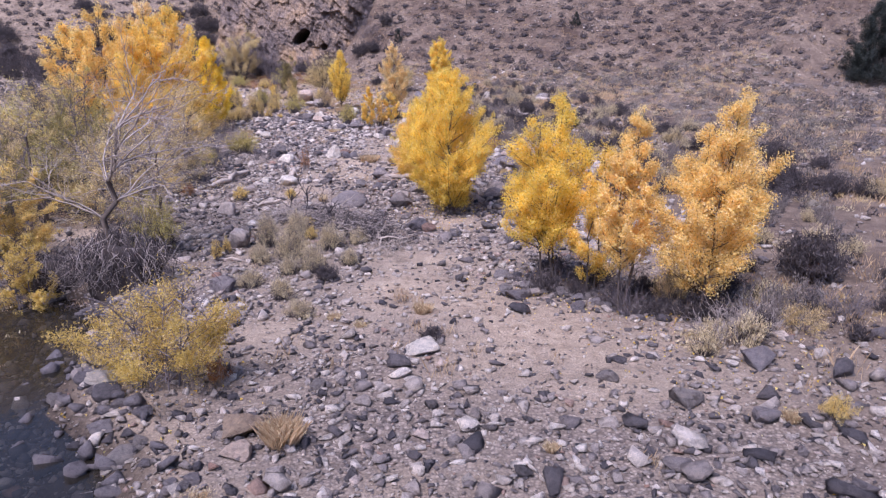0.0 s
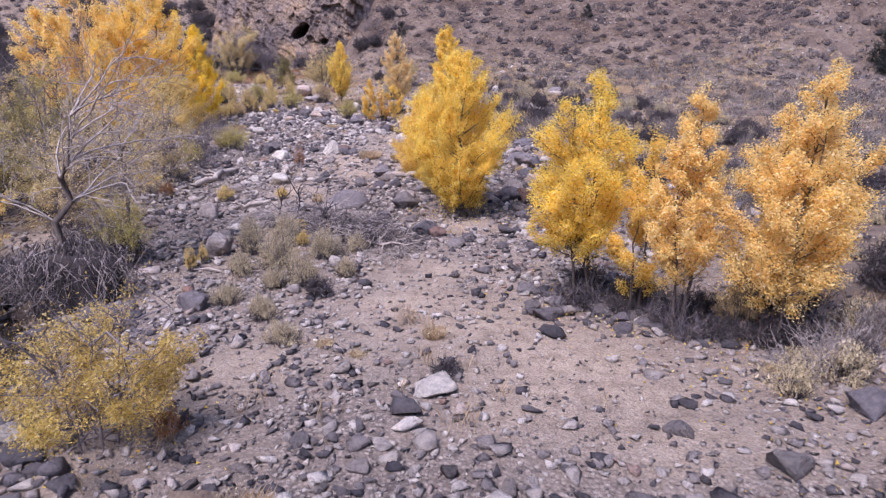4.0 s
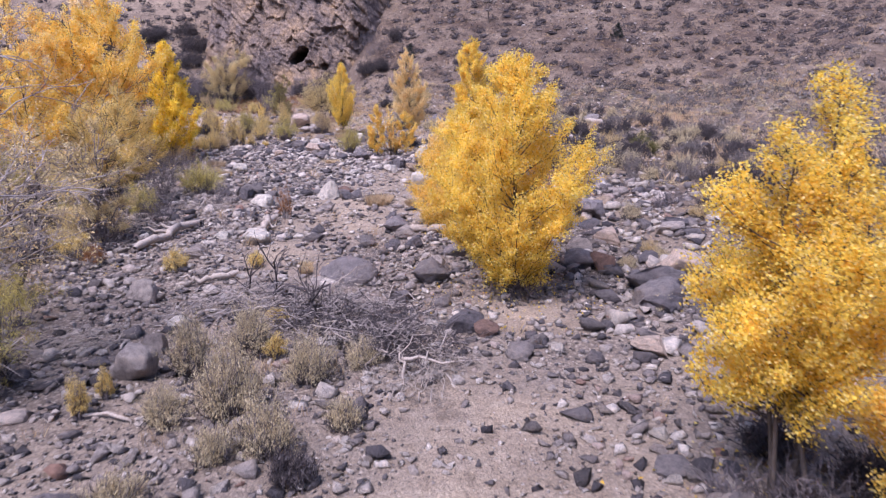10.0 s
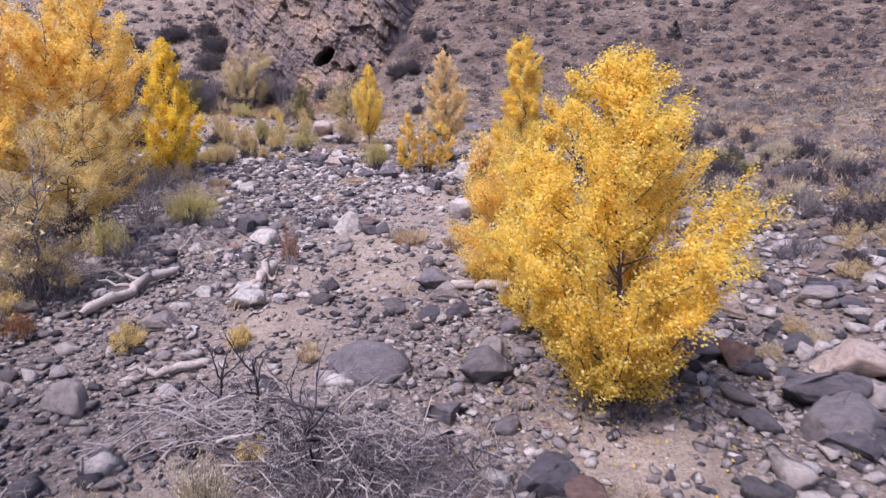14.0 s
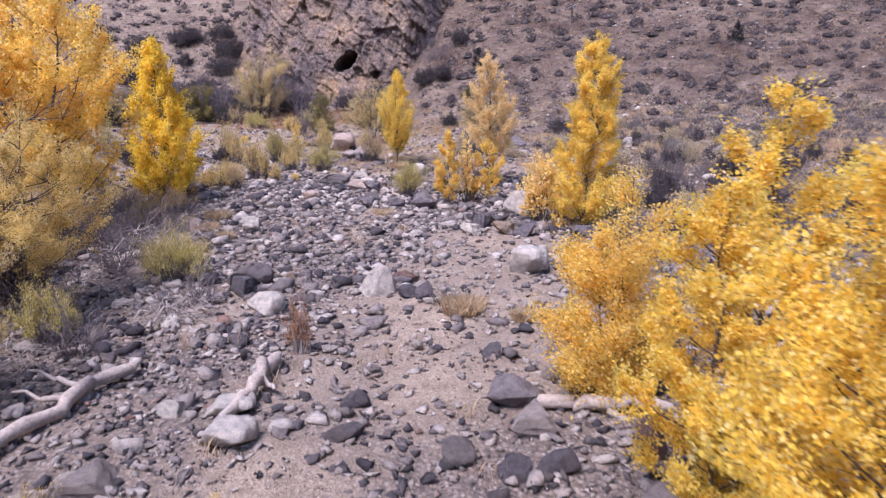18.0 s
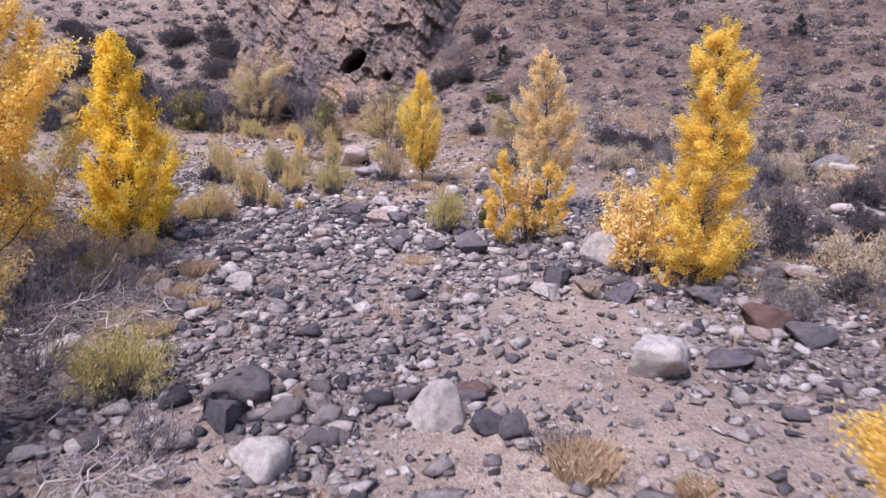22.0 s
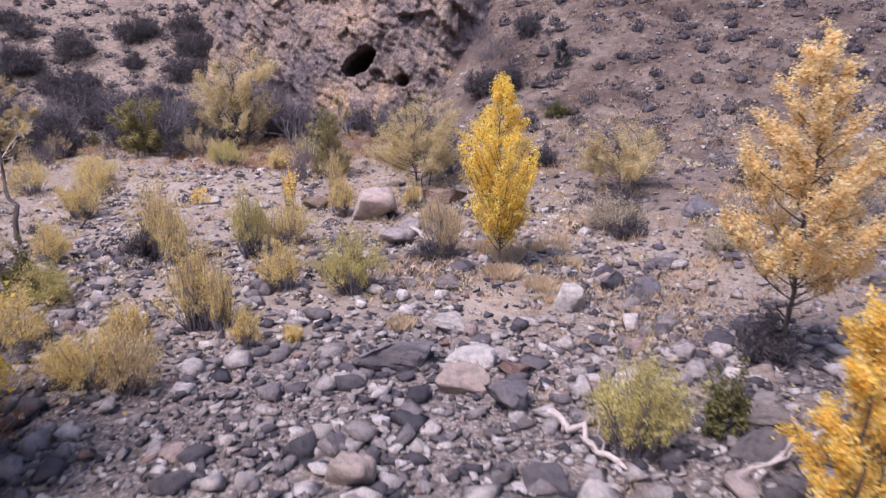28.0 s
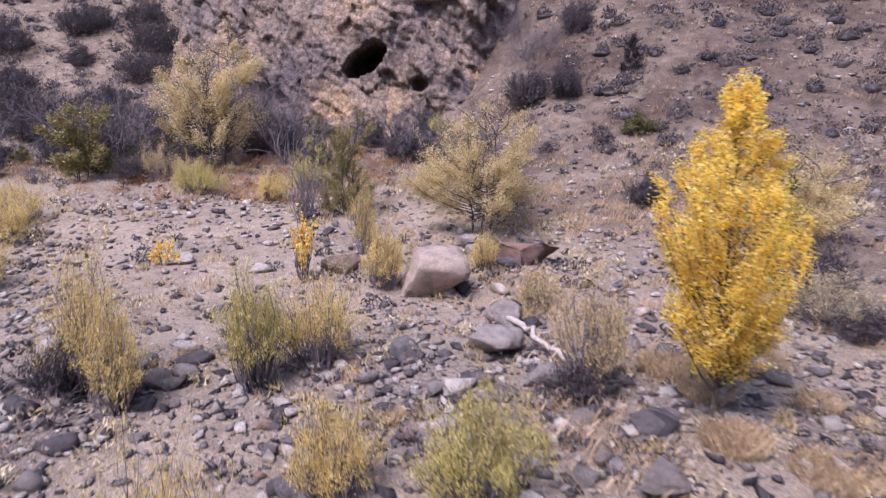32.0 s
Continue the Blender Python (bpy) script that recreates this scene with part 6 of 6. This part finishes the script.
shrub("darkgreen", -20.0, 63.0, 1.1, 2.4, "low spreading dark green juniper bush")
shrub("darkgreen", -4.4, 59.0, 0.6, 1.0, "small rounded dark green bush on the slope")
shrub("darkgreen", 6.4, 35.8, 0.7, 1.4, "low green bush among grey sage")
shrub("rabbit", -21.2, 53.2, 1.2, 1.7, "yellow rabbitbrush on the far bank")
shrub("rabbit", -18.0, 50.6, 1.1, 1.5, "yellow rabbitbrush on the far bank")
tree(11.13, 60.9, 1.1, 0.95, NEEDLES, "small dark juniper on the slope", "conifer", "cone", 1600, 0.08, 40, 0.03, 1, seed=61, name="juniper_tree", broad=0.3)
tree(-3.9, 62.0, 1.2, 0.8, NEEDLES, "small dark juniper above the brush", "conifer", "cone", 1500, 0.08, 40, 0.03, 1, seed=62, name="juniper_tree", broad=0.3)

# bushes along the foot of the cliff and of the pale slope
rng = np.random.default_rng(700)
for k in range(26):
    bx, by = float(rng.uniform(-30, -8)), float(rng.uniform(58.5, 65))
    kind = ("darktwig", "darktwig", "tan", "darkgreen", "willow", "baretwig")[k % 6]
    size = float(rng.uniform(0.9, 1.8))
    shrub(kind, bx, by, size * 0.75, size, group="brush below the cliff", fewer=0.6)
for k in range(16):
    bx, by = float(rng.uniform(-40, -23)), float(rng.uniform(66, 79))
    size = float(rng.uniform(1.6, 3.4))
    shrub("darktwig", bx, by, size * 0.5, size, "dark leafless bush on the pale slope", SLOPE)
# pale sage round the brush pile
for bx, by, h, w in ((-3.97, 17.4, 1.0, 1.15), (-3.2, 16.4, 0.72, 0.9), (-4.86, 18.5, 0.95, 0.75), (-3.1, 18.4, 0.7, 0.95), (-4.7, 17.1, 0.5, 0.8), (-4.5, 15.3, 0.45, 0.7), (-2.4, 17.0, 0.45, 0.55), (-4.2, 19.3, 0.8, 0.95), (-3.8, 16.2, 0.45, 0.65), (-2.4, 18.9, 0.4, 0.7)):
    shrub("sage", bx, by, h, w, "pale straw-tipped sagebrush beside a brush pile", "sagebrush in the creek")
shrub("goldshrub", -1.2, 37.9, 1.5, 1.3)
shrub("baretwig", 2.5, 15.2, 0.8, 0.8, "grey bare shoots round the trunks")
shrub("baretwig", 3.9, 13.6, 0.8, 0.8, "grey bare shoots round the trunks")

# large stones washed against the foot of the flat
rng = np.random.default_rng(810)
for k in range(34):
    by = float(rng.uniform(16.5, 33))
    bx = float(interp(by, AXIS) + rng.uniform(4.0, 8.5))
    w = float(rng.uniform(0.3, 0.72))
    boulder(bx, by, w, w * float(rng.uniform(0.4, 0.65)), ("dark", "grey", "dark", "rust", "slab", "pale", "dark", "tan")[k % 8])
for k in range(26):
    by = float(rng.uniform(36, 53))
    bx = float(interp(by, AXIS) + rng.uniform(2.5, 11))
    w = float(rng.uniform(0.3, 0.6))
    boulder(bx, by, w, w * float(rng.uniform(0.45, 0.7)), ("dark", "grey", "pale", "dark", "pink", "grey")[k % 6])
# dark wet stones along the edge of the pool
for k in range(60):
    by = float(rng.uniform(5.5, 14.5))
    edge = float(interp(by, [(0, 1.2), (7, 2.0), (8.5, 2.9), (10, 4.2), (14, 5.0), (18, 7.2)]))
    bx = float(interp(by, AXIS) - edge - rng.normal() * 0.55 - 0.3)
    w = float(rng.uniform(0.16, 0.42))
    boulder(bx, by, w, w * float(rng.uniform(0.4, 0.7)), ("dark", "dark", "grey", "slab")[k % 4])
# brush and bare shoots under the creekside trees
for bx, by, h, w, kind in ((3.6, 14.2, 0.5, 0.7, "baretwig"), (4.5, 14.7, 0.5, 0.8, "darktwig"), (3.7, 15.8, 0.45, 0.8, "darktwig"), (5.9, 12.3, 0.75, 1.3, "paletwig"), (6.8, 12.2, 0.5, 1.2, "tan"),
                           (7.8, 12.5, 0.6, 1.0, "baretwig"), (8.4, 15.0, 0.9, 1.5, "darktwig"), (2.7, 16.4, 0.5, 0.9, "darktwig"), (1.9, 15.5, 0.4, 0.7, "baretwig"), (4.9, 14.0, 0.9, 0.9, "tan"), (0.4, 22.0, 0.6, 1.1, "baretwig"), (0.5, 22.9, 0.5, 1.0, "darktwig")):
    shrub(kind, bx, by, h, w, group="brush under the cottonwoods")
for bx, by, h, w, kind in ((-12.0, 37.0, 0.7, 1.5, "tan"), (-11.2, 36.6, 0.6, 1.3, "baretwig"), (-13.6, 37.2, 0.8, 1.6, "sage"), (-12.9, 36.0, 1.1, 1.8, "baretwig"), (-11.5, 40.6, 0.8, 1.0, "tan"), (-13.2, 40.0, 0.9, 1.4, "tan"), (-14.0, 42.0, 1.0, 1.4, "rabbit"), (-12.6, 39.0, 0.5, 1.2, "rust")):
    shrub(kind, bx, by, h, w, group="brush on the bank")
for bx, by, h, w, kind in ((4.8, 40.7, 0.8, 1.3, "darktwig"), (2.7, 37.9, 0.7, 0.6, "baretwig"), (4.2, 43.6, 0.9, 1.2, "sage"), (-0.1, 47.0, 0.9, 1.2, "sage"), (1.2, 50.6, 0.75, 1.9, "darktwig")):
    shrub(kind, bx, by, h, w)
# dark thicket between the pale slope and the cliff
for k in range(22):
    size = float(rng.uniform(1.5, 2.8))
    shrub("darktwig", float(rng.uniform(-30, -19)), float(rng.uniform(61.5, 68)), size * 0.55, size, "dark leafless bush below the cliff", SLOPE)
# dark stones and dead brush at the feet of the creekside trees
for k in range(70):
    bx, by = float(rng.uniform(1.3, 6.2)), float(rng.uniform(-0.9, 0.9))
    by += 15.6 - 0.62 * (bx - 1.3)
    w = float(rng.uniform(0.14, 0.38))
    boulder(bx, by, w, w * float(rng.uniform(0.45, 0.7)), ("dark", "grey", "dark", "slab", "pale", "dark")[k % 6])
for bx, by, h, w in ((2.4, 15.3, 0.45, 0.9), (3.1, 14.9, 0.4, 0.9), (3.9, 14.3, 0.45, 0.9), (4.5, 13.6, 0.4, 0.9), (5.2, 13.2, 0.45, 1.0), (3.4, 15.6, 0.5, 0.9)):
    shrub("darktwig", bx, by, h, w, group="brush under the cottonwoods")

# rubble and dry tufts on the stony shoulder beside the large golden tree
rng = np.random.default_rng(977)
sx, sy = rng.uniform(0.8, 9.5, 1100), rng.uniform(17.5, 31.0, 1100)
keep = (sx - interp(sy, AXIS) > 3.6) & (sx - interp(sy, AXIS) < 11)
sx, sy = sx[keep], sy[keep]
tagged(part("rubble", mesh_of("rubble", *heap(sx, sy, rng, 9, 0.11, 0.5), COBBLE), ground, "broken stones of mixed greys"), kind="stuff")
boulder(1.9, 24.5, 0.62, 0.4, "pale")
boulder(2.7, 24.9, 0.7, 0.42, "pink")
for k in range(26):
    bx, by = float(rng.uniform(2.2, 8.5)), float(rng.uniform(21.0, 27.5))
    h = float(rng.uniform(0.22, 0.5))
    shrub(("tan", "baretwig", "tan", "sage")[k % 4], bx, by, h, h * float(rng.uniform(1.3, 1.9)), group="tufts on the stony shoulder")
# stones beside the peaked white boulder
boulder(-4.44, 31.20, 0.45, 0.29, "rust")
boulder(-4.26, 30.42, 0.43, 0.26, "dark")
boulder(-3.95, 30.30, 0.32, 0.40, "dark")
boulder(-2.68, 27.90, 0.33, 0.21, "dark")
boulder(-3.53, 28.00, 0.24, 0.14, "dark")
boulder(-1.71, 28.44, 0.45, 0.29, "pale")
boulder(-3.84, 28.00, 0.21, 0.17, "white")
shrub("dry", -10.4, 33.6, 0.50, 0.9)
shrub("dry", -9.9, 34.6, 0.50, 0.8)
shrub("dry", -10.9, 35.2, 0.60, 1.0)
shrub("dry", -9.6, 33.0, 0.45, 0.8)
shrub("dry", -10.2, 36.0, 0.50, 0.9)
shrub("dry", -9.2, 34.0, 0.40, 0.6)

# leafless grey trees crowding the foot of the cliff
rng = np.random.default_rng(1201)
for k in range(34):
    bx = float(rng.uniform(-29, -14)) if k < 26 else float(rng.uniform(-14, -5.5))
    by = float(interp(bx, FOOT)) - float(rng.uniform(1.0, 5.5))
    size = float(rng.uniform(1.8, 3.4)) if k < 26 else float(rng.uniform(1.3, 2.2))
    shrub("greytwig", bx, by, size * float(rng.uniform(0.8, 1.15)), size, group="leafless thicket below the cliff")
# dark brush on the far bank and up the slope behind it
for k in range(44):
    bx, by = float(rng.uniform(-50, -26)), float(rng.uniform(50, 72))
    size = float(rng.uniform(1.8, 3.6))
    if k % 3:
        shrub("darktwig", bx, by, size * 0.6, size, "dark leafless bush on the far bank", SLOPE)
    else:
        shrub("greytwig", bx, by, size * 1.1, size, group="leafless thicket below the cliff")
for k in range(22):
    bx, by = float(rng.uniform(-27, -15.5)), float(rng.uniform(26, 48))
    size = float(rng.uniform(1.2, 2.2))
    shrub(("willow", "darktwig", "tan")[k % 3], bx, by, size, size * 1.2, group="brush on the bank", fewer=0.6)
# wet stones standing in the shallow pool
wx, wy = rng.uniform(-9, -2, 460), rng.uniform(3, 16, 460)
off = interp(wy, AXIS) - wx - interp(wy, [(0, 1.2), (7, 2.0), (8.5, 2.9), (10, 4.2), (14, 5.0), (18, 7.2)])
keep = (off > -0.3) & (off < 1.0 + 1.6 * rng.random(460))
tagged(part("wet_stones", mesh_of("wet_stones", *heap(wx[keep], wy[keep], rng, 10, 0.12, 0.4, (0.5, 0.9), -0.12), TONES["dark"]), ground, "dark wet stones standing in shallow water"), kind="stuff")
# dark and silvery bushes at the edge of the flat
for k in range(58):
    by = float(rng.uniform(21, 41))
    bx = float(interp(by, AXIS)) + float(rng.uniform(9.2, 17.5))
    h = float(rng.uniform(0.35, 0.8))
    shrub(("darktwig", "sage", "darktwig", "darktwig", "tan")[k % 5], bx, by, h, h * float(rng.uniform(1.4, 2.1)), group="bushes at the edge of the flat", fewer=0.6)
